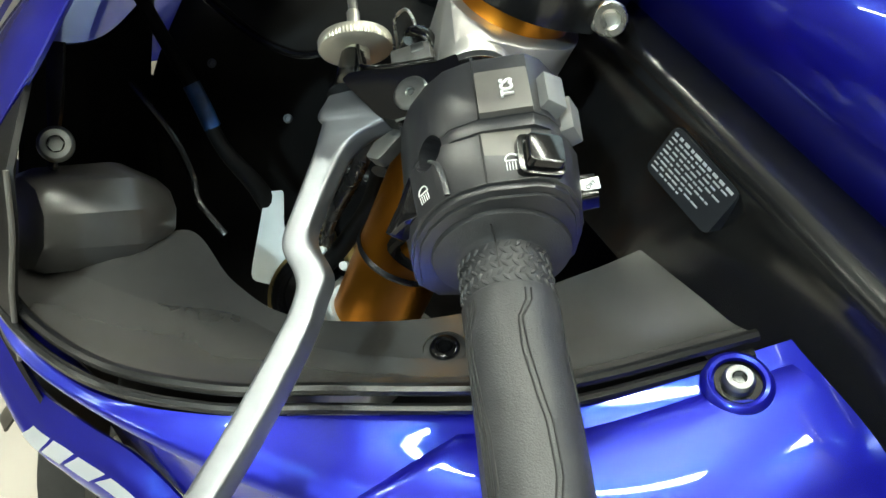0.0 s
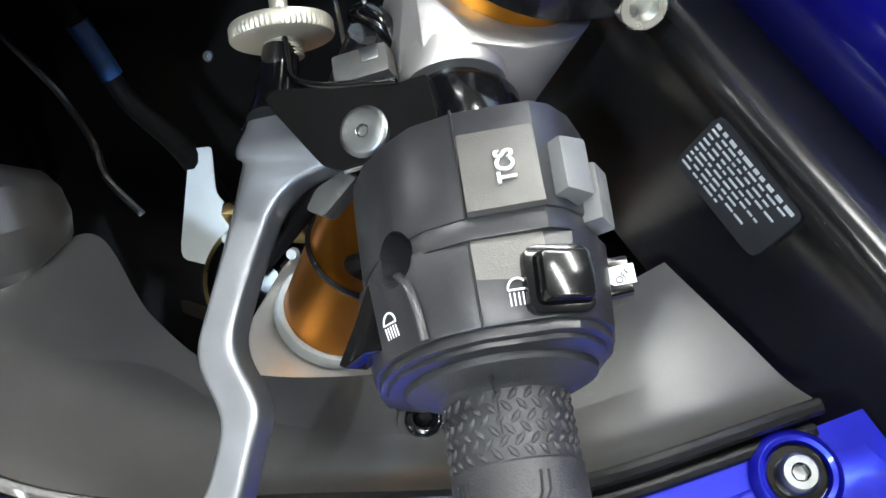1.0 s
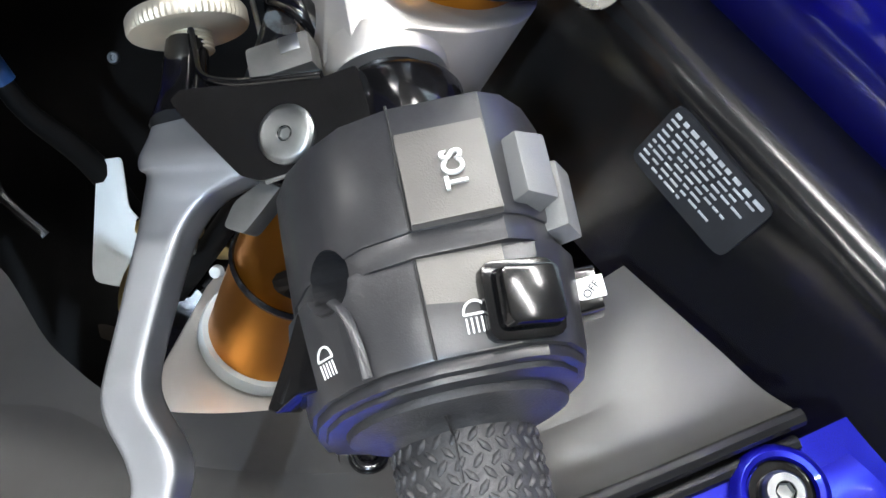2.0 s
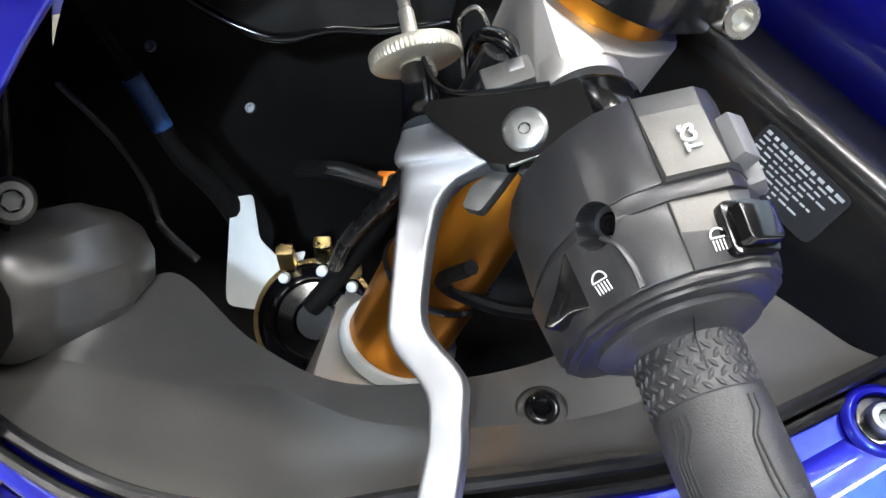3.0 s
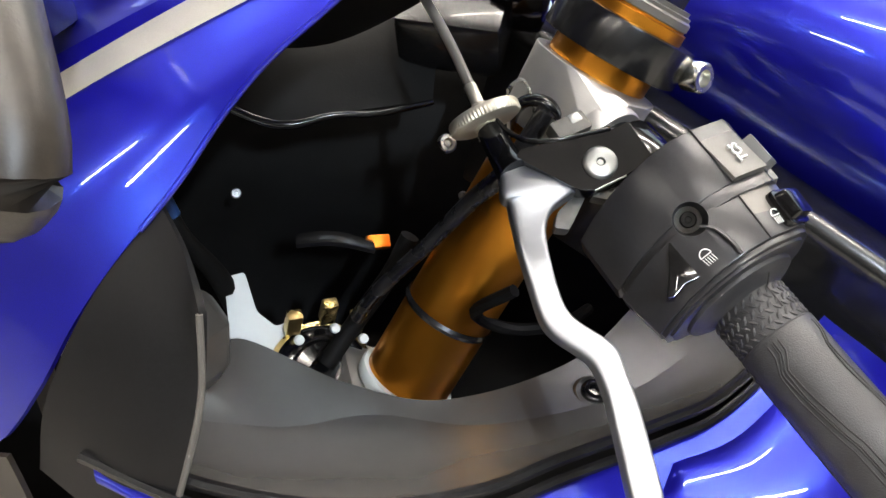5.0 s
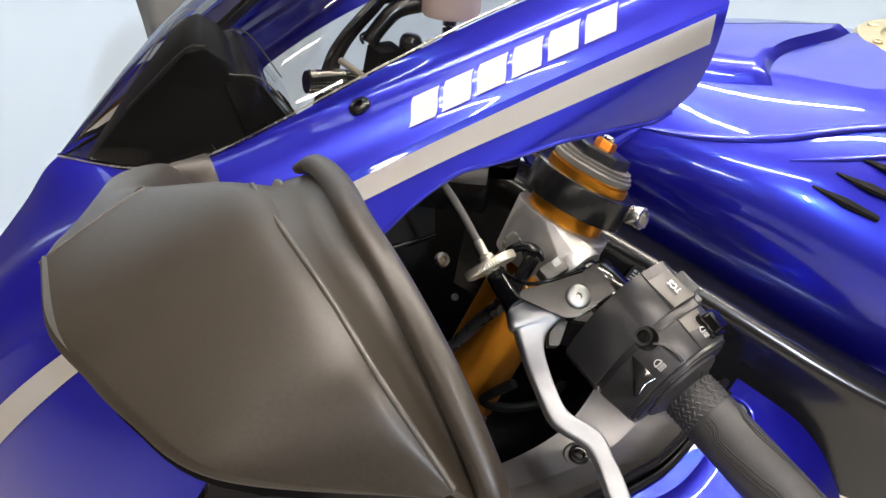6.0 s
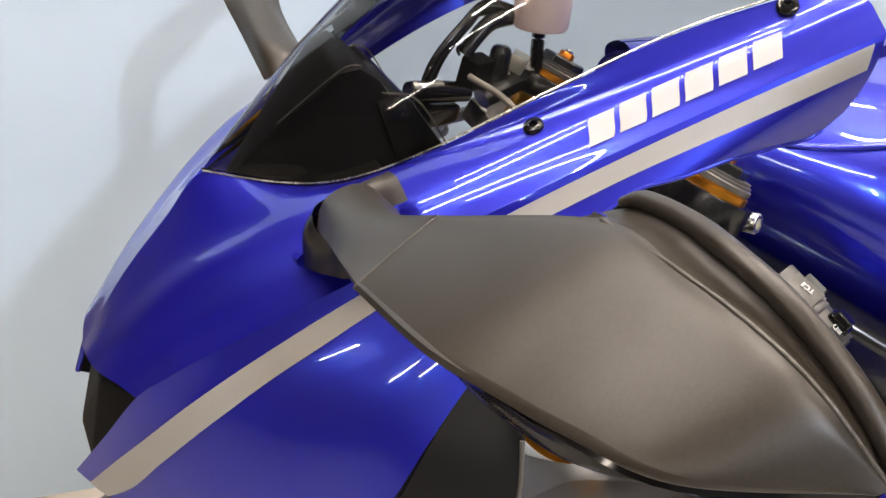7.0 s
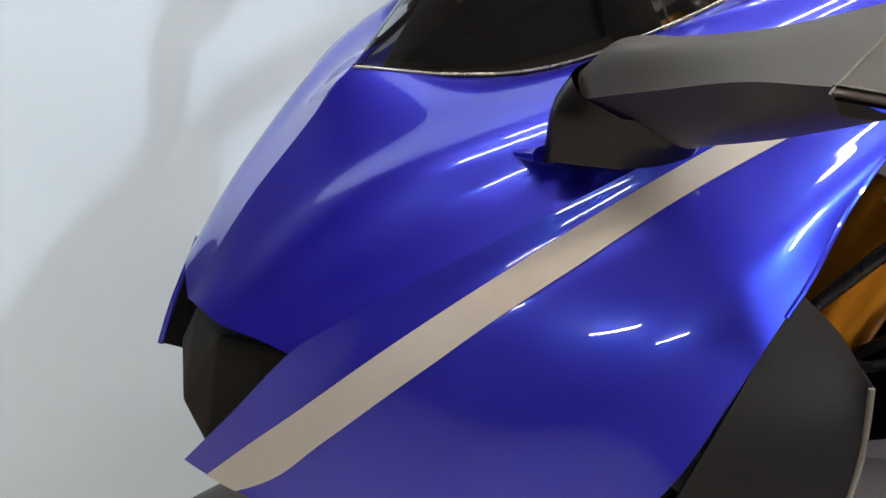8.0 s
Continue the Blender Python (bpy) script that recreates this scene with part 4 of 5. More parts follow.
part("tank_cover", joined([tank_cover(1), tank_cover(-1)]), BLUE, tank, "raised blue front cover of the tank", sharp=50)
part("cover_tip", sweep([(0.030, -0.074, 0.932), (0.048, -0.080, 0.948), (0.066, -0.084, 0.958)], [0.012, 0.008, 0.001], 10, 12, 0.4), BLUE, tank, "pointed blue cover corner")
part("shoulder_ridge", sweep([tank_s.at(u, v) for u, v in ((0.9, 2.32), (1.5, 2.42), (2.1, 2.62), (2.7, 2.84), (3.4, 3.02), (4.2, 3.1))], [0.0015, 0.004, 0.0045, 0.0045, 0.004, 0.003], 12, 50, 0.6), BLUE, tank)
part("panel_ridge", sweep([tank_s.at(u, v) for u, v in ((2.12, 2.32), (2.5, 2.44), (2.9, 2.56), (3.4, 2.66), (4.2, 2.72))], [0.0008, 0.0025, 0.003, 0.003, 0.003], 10, 40, 0.7), BLUE, tank)
for k in range(3):
    c = tank_s.at(2.25 + 0.20 * k, 2.05 + 0.22 * k)
    d = (tank_s.at(2.7 + 0.2 * k, 1.85 + 0.22 * k) - c)
    part("vent_slot", sweep([c + d * (0.0 + t) for t in (0, 0.5, 1.0)], [0.0015, 0.0065, 0.0045], 8, 12, 0.5), DARK, tank, "dark vent slot in the tank cover")

# ---- fork legs and top bridge ----------------------------------------------
FA = Vector((0.41, 0.0, 0.912)).normalized()
TOPZ = 0.915
FX, FY = -0.015, 0.1245
for side in (-1, 1):
    top = Vector((FX, side * FY, TOPZ))
    m = frame_of(top, FA)
    leg = part("fork_leg", lathe([(0.0, -0.232), (0.0252, -0.232), (0.0252, -0.215), (0.0252, -0.075), (0.0268, -0.062), (0.0268, 0.024), (0.0, 0.024)], m, 48), GOLD, bike, "gold anodised fork tube")
    part("lower_clamp", lathe([(0.0254, -0.2150), (0.0280, -0.2150), (0.0288, -0.2165), (0.0288, -0.2215), (0.0276, -0.2230), (0.0254, -0.2230)], m, 44), PALE, leg, "bright machined lower clamp ring")
    part("clamp_body", prism(round_outline([(-0.034, -0.030), (0.034, -0.036), (0.036, 0.036), (-0.050, 0.030), (-0.058, 0.0)], 0.25, 4), -0.224, m, 0.003, depth0=-0.270), ALUSAT, leg, "grey cast lower fork clamp")
    part("fork_slider", lathe([(0.0215, -0.268), (0.0215, -0.52), (0.026, -0.53), (0.028, -0.64), (0, -0.64)], m, 30), BLACKSAT, leg)
    part("fork_cap", lathe([(0.0268, 0.0225), (0.0276, 0.023), (0.0276, 0.0265), (0.0262, 0.0275), (0.0262, 0.029), (0.0245, 0.0295), (0.0245, 0.0315), (0.0, 0.0315)], m, 48), SWITCHGREY, leg, "grey fork cap with rings")
    part("cap_hex", lathe([(0.0205, 0.0315), (0.0205, 0.0375), (0.0190, 0.039), (0, 0.039)], m, 6), BLACKSAT, leg)
    part("adjuster", lathe([(0.0074, 0.039), (0.0074, 0.0430), (0.0064, 0.0445), (0, 0.0445)], m, 6), ORANGE, leg, "orange anodised preload adjuster")
    part("adjuster_screw", lathe([(0.0042, 0.0445), (0.0042, 0.0466), (0.003, 0.0475), (0, 0.0467)], m, 14), STEEL, leg)
    part("cap_ring", lathe([(0.0266, 0.0160), (0.0284, 0.0160), (0.0284, 0.0212), (0.0266, 0.0218)], m, 48), GOLD, leg, "gold ring over the bridge")
BRC = Matrix(frame_of(Vector((FX, -FY, TOPZ)), FA))
pin = Vector((0.027, -0.138, 0.905))
ring = [(math.cos(radians(10 * k)), math.sin(radians(10 * k))) for k in range(36)]


def fork_hull(radius, extra):
    inv = BRC.inverted()
    return hull([(radius * c, radius * s) for c, s in ring] + [tuple((inv @ p).xy) for p in extra])


bridge = part("top_bridge", prism(fork_hull(0.0355, [pin + Vector((-0.004, 0.006, 0)), pin + Vector((-0.012, -0.004, 0)), pin + Vector((0.0, 0.05, 0))]), 0.0160, BRC, 0.0018, depth0=-0.0045), BLACKSAT, bike, "black satin triple clamp top bridge")
part("bridge_arm", prism(round_outline([(-0.105, -0.02), (-0.03, 0.012), (0.03, 0.012), (0.105, -0.02), (0.105, 0.022), (0.03, 0.05), (-0.03, 0.05), (-0.105, 0.022)], 0.2), 0.012, frame_of(Vector((FX, 0, TOPZ)), FA, (0.9, 0, -0.3)), 0.002, depth0=-0.003), BLACKSAT, bridge)
part("bridge_end", lathe([(0.0272, -0.004), (0.0345, -0.004), (0.036, -0.002), (0.036, 0.014), (0.0345, 0.0165), (0.0272, 0.0165)], frame_of(Vector((FX, FY, TOPZ)), FA), 40), BLACKSAT, bridge)
part("pinch_bolt", lathe([(0.0, -0.006), (0.0078, -0.006), (0.0078, 0.0035), (0.0070, 0.0045), (0.0045, 0.0045), (0.0040, 0.0), (0, -0.001)], frame_of(pin, (0.45, -0.85, 0.1)), 30), STEEL, bridge, "bright steel socket pinch bolt")

# handlebar holder under the bridge
def holder_body():
    """One cast body round the fork that draws together to a faceted boss round the bar."""
    pts = [BRC @ Vector((0.0335 * c, 0.0335 * d, -0.0145)) for c, d in ring] + [BRC @ Vector((0.0310 * c, 0.0310 * d, -0.052)) for c, d in ring]
    pts += [mm(r, -118, h) for r, h in ((-17, 7), (-9, 16), (6, 18.5), (22, 13), (26, 0), (19, -15), (-12, -16), (-18, -5))]
    pts += [mm(37, -128, 7), mm(36, -128, -8), mm(4, -146, 12)]
    bm = bmesh.new()
    for p in pts:
        bm.verts.new(p)
    bmesh.ops.convex_hull(bm, input=bm.verts[:])
    bmesh.ops.delete(bm, geom=[v for v in bm.verts if not v.link_faces], context="VERTS")
    edges = [e for e in bm.edges if len(e.link_faces) == 2 and e.calc_face_angle() > radians(16)]
    bmesh.ops.bevel(bm, geom=edges, offset=0.0014, segments=2, profile=0.6, affect="EDGES", clamp_overlap=True)
    return bm


hold = part("bar_holder", holder_body(), ALUSAT, bike, "machined silver handlebar clamp", sharp=14)
part("cable_lug", sweep([mm(-24, -150, -30), mm(-26, -152, -12), mm(-25, -148, 0), mm(-20, -140, 4), mm(-14, -132, -2)], [0.0035, 0.0042, 0.0045, 0.0042, 0.0035], 12, 30, 0.7), BLACKGLOSS, bike, "black rubber U-shaped guide beside the clamp")
part("collar", lathe([(0.0, -0.004), (0.0172, -0.004), (0.0172, 0.0050), (0.0166, 0.0058), (0.0, 0.0058)], bar_pose(0, -119, 1.5, (0, 1, 0)), 40), ALUSAT, hold, "bright collar ring")
part("handlebar", sweep([mm(0, -135, 1.5), mm(0, -60, 0.5), mm(0, 95, 0)], 0.0125, 24, 4, smooth=False), BLACKGLOSS, bike, "black handlebar tube")

tag = part("paper_tag", sheet(Surf([(-0.030, -0.090, 0.946), (-0.020, -0.080, 0.962), (-0.004, -0.068, 0.985), (0.010, -0.055, 1.005)],
                                   [(-0.016, -0.100, 0.944), (-0.006, -0.090, 0.958), (0.008, -0.080, 0.978), (0.022, -0.068, 1.000)]), 12, 4, 0.0006), TAGFILM, bike, "pale translucent plastic tag on the fork cap")
part("tag_dot", lathe([(0, 0.0012), (0.0075, 0.0012), (0.0078, 0.0), (0.0, -0.0002)], frame_of((-0.017, -0.0885, 0.9555), (-0.75, -0.6, 0.35)), 28), TAGBLUE, tag, "light blue round sticker")

# ---- left grip --------------------------------------------------------------
grip = part("grip", lathe([(0.0, -0.0195), (0.0250, -0.0222), (0.0262, -0.0212), (0.0267, -0.0195), (0.0262, -0.0178), (0.0240, -0.0168), (0.0212, -0.0158), (0.0190, -0.0150), (0.0176, -0.0142),
                           (0.0172, -0.0138), (0.0168, -0.0134), (0.0168, 0.0044), (0.0174, 0.0048), (0.0176, 0.0054), (0.0174, 0.030), (0.0177, 0.065), (0.0172, 0.100), (0.0185, 0.106), (0.0185, 0.112), (0.0150, 0.115), (0, 0.115)], BAR, 64), RUBBER, bike, "black rubber handlebar grip")


def on_grip(ang, l, rad):
    a = radians(ang)
    return mm(rad * math.sin(a), l, rad * math.cos(a))


# lozenge knurls
kn = []
for row, l in enumerate((-11.8, -8.9, -6.0, -3.1, -0.2, 2.7)):
    for k in range(26):
        ang = k * 360 / 26 + (180 / 26 if row % 2 else 0)
        t = 3.0 if row % 2 else -3.0
        p0, p1 = on_grip(ang - t * 1.3, l - 1.35, 16.85), on_grip(ang + t * 1.3, l + 1.35, 16.85)
        kn.append(sweep([p0, p0.lerp(p1, 0.5), p1], [0.0004, 0.00095, 0.0004], 8, 6, 0.8, smooth=False))
tagged(part("knurl", joined(kn), RUBBER, grip, "raised rubber lozenges"), kind="stuff")
# zigzag relief lines
for ang0 in (-62, 8, 78, 148, 218, 288):
    for off in (0, 7):
        pts = [on_grip(ang0 + off + a, l, 17.55 + 0.001 * l) for l, a in ((8, 4), (13, 3), (20, -12 if off else -9), (32, -10), (50, -2), (58, 3), (76, 5), (98, -10))]
        part("relief_line", sweep(pts, 0.00042, 6, 36, 1.0, smooth=False), GROOVE, grip)
part("seam", sweep([on_grip(-14, -15, 24.5), on_grip(-14, -12, 17.6), on_grip(-14, -2, 17.1)], 0.0003, 5, 8, smooth=False), GROOVE, grip)

# ---- switch housing ---------------------------------------------------------
def housing(outline, l0, l1, bev, scale1=1.0, shift1=(0, 0)):
    """A housing piece: an outline round the bar (r, h in mm) from l0 to l1; the far end scaled and shifted."""
    bm = bmesh.new()
    lo = [bm.verts.new(mm(r, l0, h)) for r, h in outline]
    hi = [bm.verts.new(mm(r * scale1 + shift1[0], l1, h * scale1 + shift1[1])) for r, h in outline]
    bm.faces.new(lo[::-1])
    bm.faces.new(hi)
    n = len(lo)
    for k in range(n):
        bm.faces.new((lo[k], lo[(k + 1) % n], hi[(k + 1) % n], hi[k]))
    bmesh.ops.recalc_face_normals(bm, faces=bm.faces)
    ends = [e for e in bm.edges if all(v in lo for v in e.verts) or all(v in hi for v in e.verts)]
    bmesh.ops.bevel(bm, geom=ends, offset=bev, segments=2, profile=0.6, affect="EDGES", clamp_overlap=True)
    return bm


OUT1 = [(-7.2, 42.2), (12.8, 44.8), (18.5, 42), (24.5, 35), (29.5, 25), (32, 10), (31, -6), (24, -20), (8, -30), (-10, -34), (-26, -31), (-33, -22), (-35, -6), (-34.5, 8), (-31, 20), (-25, 30), (-18, 37.5)]
OUT2 = [(-7.2, 38.6), (12, 40.2), (18.5, 38.5), (24.5, 33.5), (30, 24), (33, 10), (32, -6), (24, -20), (8, -28), (-10, -32), (-26, -31), (-35, -22), (-37, -6), (-36, 8), (-32, 19.5), (-25.5, 28.5), (-18, 34.5)]
OUT3 = [(r * 0.965, h * 0.955) for r, h in OUT2]
switch = part("switch_housing", housing(OUT1, -80, -50.5, 0.0012, 0.99, (0, -1.5)), SWITCH, bike, "black plastic handlebar switch housing", sharp=24)
gap_ring = part("gap_ring", housing([(r * 0.96, h * 0.94) for r, h in OUT1], -51, -45, 0.0004), SWITCH, switch, sharp=24)
outer_shell = part("outer_shell", housing(OUT2, -46.5, -23.5, 0.0010, 0.93, (0, 0.3)), SWITCH, switch, sharp=24)
part("collar", housing([(r * 0.90, h * 0.90) for r, h in OUT2], -24, -21.0, 0.0005), SWITCH, switch, sharp=24)
part("end_ring", housing([(r * 0.85, h * 0.82) for r, h in OUT2], -22.4, -19.6, 0.0012), SWITCH, switch, sharp=24)
part("face_plate", prism([(-0.0098, -0.0143), (0.0098, -0.0143), (0.0098, 0.0143), (-0.0098, 0.0143)], 0.0007, bar_pose(2.8, -65.2, 42.7, (-0.13, -0.045, 1), (0, -1, 0)), 0.0003, depth0=-0.004), SWITCHGREY, switch, "dark grey face plate")
part("face_plate", prism([(-0.0096, -0.0113), (0.0085, -0.0113), (0.0085, 0.0113), (-0.0096, 0.0113)], 0.0006, bar_pose(2.6, -35.0, 37.6, (-0.085, 0.12, 1), (0, -1, 0)), 0.0003, depth0=-0.004), SWITCHGREY, switch, "dark grey face plate")
tp = bar_pose(4.2, -61.5, 44.6, (-0.13, -0.045, 1), (-1, 0, 0))
letters("lettering", "TCS", 0.0074, tp @ pose(0, 0, 0.0002) @ Matrix.Diagonal((0.68, 0.90, 1, 1)), WHITE, switch, bold=0.00020)


def beam_icon(m, s, parent, slant):
    """A lamp symbol: a half-round outline with short strokes beside it."""
    k = []
    arc = [(0.30 * s * math.cos(a) * 1.0, 0.34 * s * math.sin(a) + 0.12 * s) for a in [math.pi * i / 10 for i in range(11)]]
    loop = arc + [arc[0]]
    for a, b in zip(loop, loop[1:]):
        k.append(sweep([m @ Vector((*a, 0.0002)), m @ Vector((*b, 0.0002))], 0.034 * s, 6, 1, smooth=False))
    for i in range(5):
        x = (-0.26 + 0.13 * i) * s
        k.append(sweep([m @ Vector((x, 0.03 * s, 0.0002)), m @ Vector((x + slant * s, -0.36 * s, 0.0002))], 0.024 * s, 6, 1, smooth=False))
    return part("symbol", joined(k), WHITE, parent, "white lamp symbol")


beam_icon(bar_pose(2.6, -30.2, 38.5, (-0.085, 0.12, 1), (0, -1, 0)), 0.0082, switch, 0.0)
beam_icon(bar_pose(-28.4, -31.0, 22.4, (-0.79, 0.12, 0.6), (0, -1, 0)), 0.0082, switch, 0.06)
# seam between the halves
part("joint_line", sweep([mm(-7.4, -80.3, 42.3), mm(-7.4, -50.5, 40.7)], 0.0004, 6, 2, smooth=False), GROOVE, switch)
part("joint_line", sweep([mm(-7.6, -46.5, 38.7), mm(-7.0, -23.5, 36.2)], 0.0004, 6, 2, smooth=False), GROOVE, switch)
# screw recess
def bore(bodies, bm):
    """Drill the closed shape bm out of the meshes of the bodies."""
    me = bpy.data.meshes.new("drill")
    bmesh.ops.recalc_face_normals(bm, faces=bm.faces)
    bm.to_mesh(me)
    bm.free()
    drill = new("drill", me)
    for ob in bodies:
        mod = ob.modifiers.new("bore", "BOOLEAN")
        mod.operation = "DIFFERENCE"
        mod.solver = "EXACT"
        mod.object = drill
    bpy.context.view_layer.update()
    graph = bpy.context.evaluated_depsgraph_get()
    fresh = [bpy.data.meshes.new_from_object(ob.evaluated_get(graph)) for ob in bodies]
    for ob, data in zip(bodies, fresh):
        ob.modifiers.clear()
        ob.data = data
    bpy.data.objects.remove(drill)


hole = bar_pose(-24.6, -48.6, 25.2, (-0.72, 0.30, 0.62))
bore([switch, gap_ring, outer_shell], lathe([(0, -0.013), (0.0058, -0.013), (0.0076, 0.006), (0, 0.006)], hole, 28))
part("screw", lathe([(0.0036, -0.0135), (0.0036, -0.0108), (0.0030, -0.0100), (0.0015, -0.0100), (0.0012, -0.0112), (0, -0.0112)], hole, 20), BLACKGLOSS, switch, "sunk black screw")
part("groove", sweep([mm(-25.5, -43, 27.5), mm(-23, -38, 30.6), mm(-21.5, -30, 31.5), mm(-20.8, -24, 30.5)], 0.0012, 8, 14, 0.5), SWITCH, switch)
# dip switch
part("button_bezel", prism(round_outline([(-0.0085, -0.0085), (0.0085, -0.0085), (0.0085, 0.0085), (-0.0085, 0.0085)], 0.2), 0.0008, bar_pose(12.8, -32.5, 39.0, (0.2, 0.12, 1), (0, -1, 0)), 0.0003, depth0=-0.003), BLACKGLOSS, switch)
btn = part("dip_switch", prism(round_outline([(-0.0072, -0.0070), (0.0078, -0.0070), (0.0078, 0.0070), (-0.0072, 0.0070)], 0.15), 0.0052, bar_pose(13.0, -32.5, 38.8, (0.26, 0.1, 1), (0, -1, 0)), 0.0012, 0.86, depth0=-0.002), BLACKGLOSS, switch, "glossy black rocker button")
# grey mode button
part("mode_button", prism([(-0.0046, -0.0080), (0.0046, -0.0088), (0.0046, 0.0080), (-0.0046, 0.0076)], 0.0062, bar_pose(18.8, -61, 38.6, (0.50, 0.03, 0.86), (0, -1, 0)), 0.0009, 0.94, depth0=-0.004), MODEGREY, switch, "light grey plastic mode button")
part("mode_button", prism([(-0.0050, -0.0085), (0.0050, -0.0090), (0.0050, 0.0085), (-0.0050, 0.0085)], 0.0052, bar_pose(26.0, -57.0, 29.5, (0.84, 0.05, 0.50), (0, -1, 0)), 0.0009, 0.94, depth0=-0.004), MODEGREY, switch, "light grey plastic mode button")
# turn-signal slider on the rider's side
sl = part("slider", prism(round_outline([(-0.0050, -0.0065), (0.0050, -0.0065), (0.0050, 0.0065), (-0.0050, 0.0065)], 0.15), 0.0092, bar_pose(30.5, -42.5, 4.5, (0.96, 0, 0.2), (0, -1, 0)), 0.0008, 0.9, depth0=-0.004), BLACKGLOSS, switch, "black slide button")
part("slider_face", block(0.0085, 0.0055, 0.0006, bar_pose(35.6, -42.2, 10.4, (-0.25, 0.1, 1), (0, -1, 0)), 0.0002), WHITE, sl, "white printed slider face")
letters("lettering", "OFF", 0.0028, bar_pose(36.4, -41.6, 10.7, (-0.25, 0.1, 1), (-0.6, -0.7, 0)) @ pose(0, 0, 0.0002), GROOVE, sl, 0.0002)
# passing trigger in front
trig_m = bar_pose(-33, -35, 13.0, (-0.62, 0.10, 0.78), (0, -1, 0))
trig_pts = [tuple((trig_m.inverted() @ mm(*p)).xy) for p in ((-29.0, -47.0, 15.5), (-31.5, -46.0, 13.5), (-36.5, -37.0, 9.5), (-42.5, -28.0, 4.6), (-40.5, -26.5, 6.0), (-35.5, -28.5, 10.5), (-28.8, -27.2, 15.5), (-27.5, -31.0, 16.0))]
trigger = part("passing_trigger", prism(trig_pts, 0.0016, trig_m, 0.0007, 1.0, depth0=-0.0075), BLACKGLOSS, switch, "glossy black finger trigger")
part("trigger_rib", sweep([mm(-30.5, -44.5, 15.8), mm(-34.0, -37.0, 13.0), mm(-39.8, -28.2, 8.2)], [0.0007, 0.0015, 0.0011], 8, 12, 0.7), BLACKGLOSS, trigger)

# ---- clutch perch, lever, adjuster -----------------------------------------
PV = bar_pose(-29.2, -95.0, 12.2, (-0.42, 0.20, 0.885), (0, -1, 0))


def flat_pts(m, pts):
    inv = m.inverted()
    return [tuple((inv @ mm(*p)).xy) for p in pts]


perch = part("clutch_perch",
    prism(round_outline(flat_pts(PV, [(-8, -106, 20), (-18.5, -105.5, 20), (-55, -117.5, 5), (-58.5, -115.5, 4), (-57.5, -112, 4.4), (-42.5, -89.5, 4.5), (-36.5, -86.2, 5.5), (-21.5, -85.0, 13.5), (-8, -85, 20)]), 0.12), 0.0, PV, 0.0007, depth0=-0.0095), BLACKGLOSS, bike, "gloss black clutch lever perch", smooth=False)
part("perch_tongue", prism(round_outline(flat_pts(PV, [(-36, -87, 6), (-22, -84, 13), (-10, -80, 18), (-12, -74, 16), (-27, -79, 8)]), 0.2), -0.0095, PV, 0.0012, depth0=-0.017), CAST, perch, "grey cast underside of the perch")
part("perch_edge", sweep([PV @ Vector((*p, -0.0008)) for p in flat_pts(PV, [(-36.0, -86.0, 5.5), (-29, -85.5, 9.5), (-22.0, -84.9, 13.5)])], 0.0007, 8, 8, smooth=False), ZINC, perch, "thin bright strip on the perch edge")
part("bar_clamp", lathe([(0.0126, -0.012), (0.0185, -0.012), (0.0195, -0.010), (0.0195, 0.012), (0.0185, 0.014), (0.0126, 0.014)], bar_pose(0, -96, 1, (0, 1, 0)), 36), BLACKGLOSS, perch)
part("cable_boss", sweep([mm(-57, -112, -5), mm(-55.5, -122, -6), mm(-53, -139, -5)], [0.0085, 0.0070, 0.0060], 16, 8), BLACKGLOSS, perch)
bolt("pivot_bolt", PV @ pose(0, 0, -0.0002), 0.0078, perch, ZINC, 0.25, 0.26, "zinc-plated pivot bolt")
part("perch_band", sweep([mm(-51, -140, 0), mm(-50.5, -131, 1), mm(-48.5, -120, 5.5), mm(-40, -113.2, 10.8), mm(-28, -109.2, 15.8), mm(-18.5, -106.2, 19.8)], 0.0011, 8, 24, 1.2), BLACKGLOSS, perch, "black cast rim of the perch")
part("wire_clip", sweep([(-0.052, -0.150, 0.862), (-0.055, -0.149, 0.880), (-0.060, -0.147, 0.898), (-0.065, -0.146, 0.9035), (-0.0705, -0.146, 0.898), (-0.0695, -0.147, 0.888), (-0.068, -0.148, 0.876)], 0.0008, 8, 50), STEEL, perch, "thin steel wire clip")
part("switch_box", block(0.018, 0.010, 0.009, bar_pose(-27, -119, 9, (-0.3, 0.1, 0.9), (0, -1, 0)), 0.0015), CAST, perch, "small grey clutch switch plate")
part("switch_lug", block(0.006, 0.005, 0.005, bar_pose(-24.5, -121, 12.5, (-0.3, 0.1, 0.9), (0, -1, 0)), 0.0008), ZINC, perch)

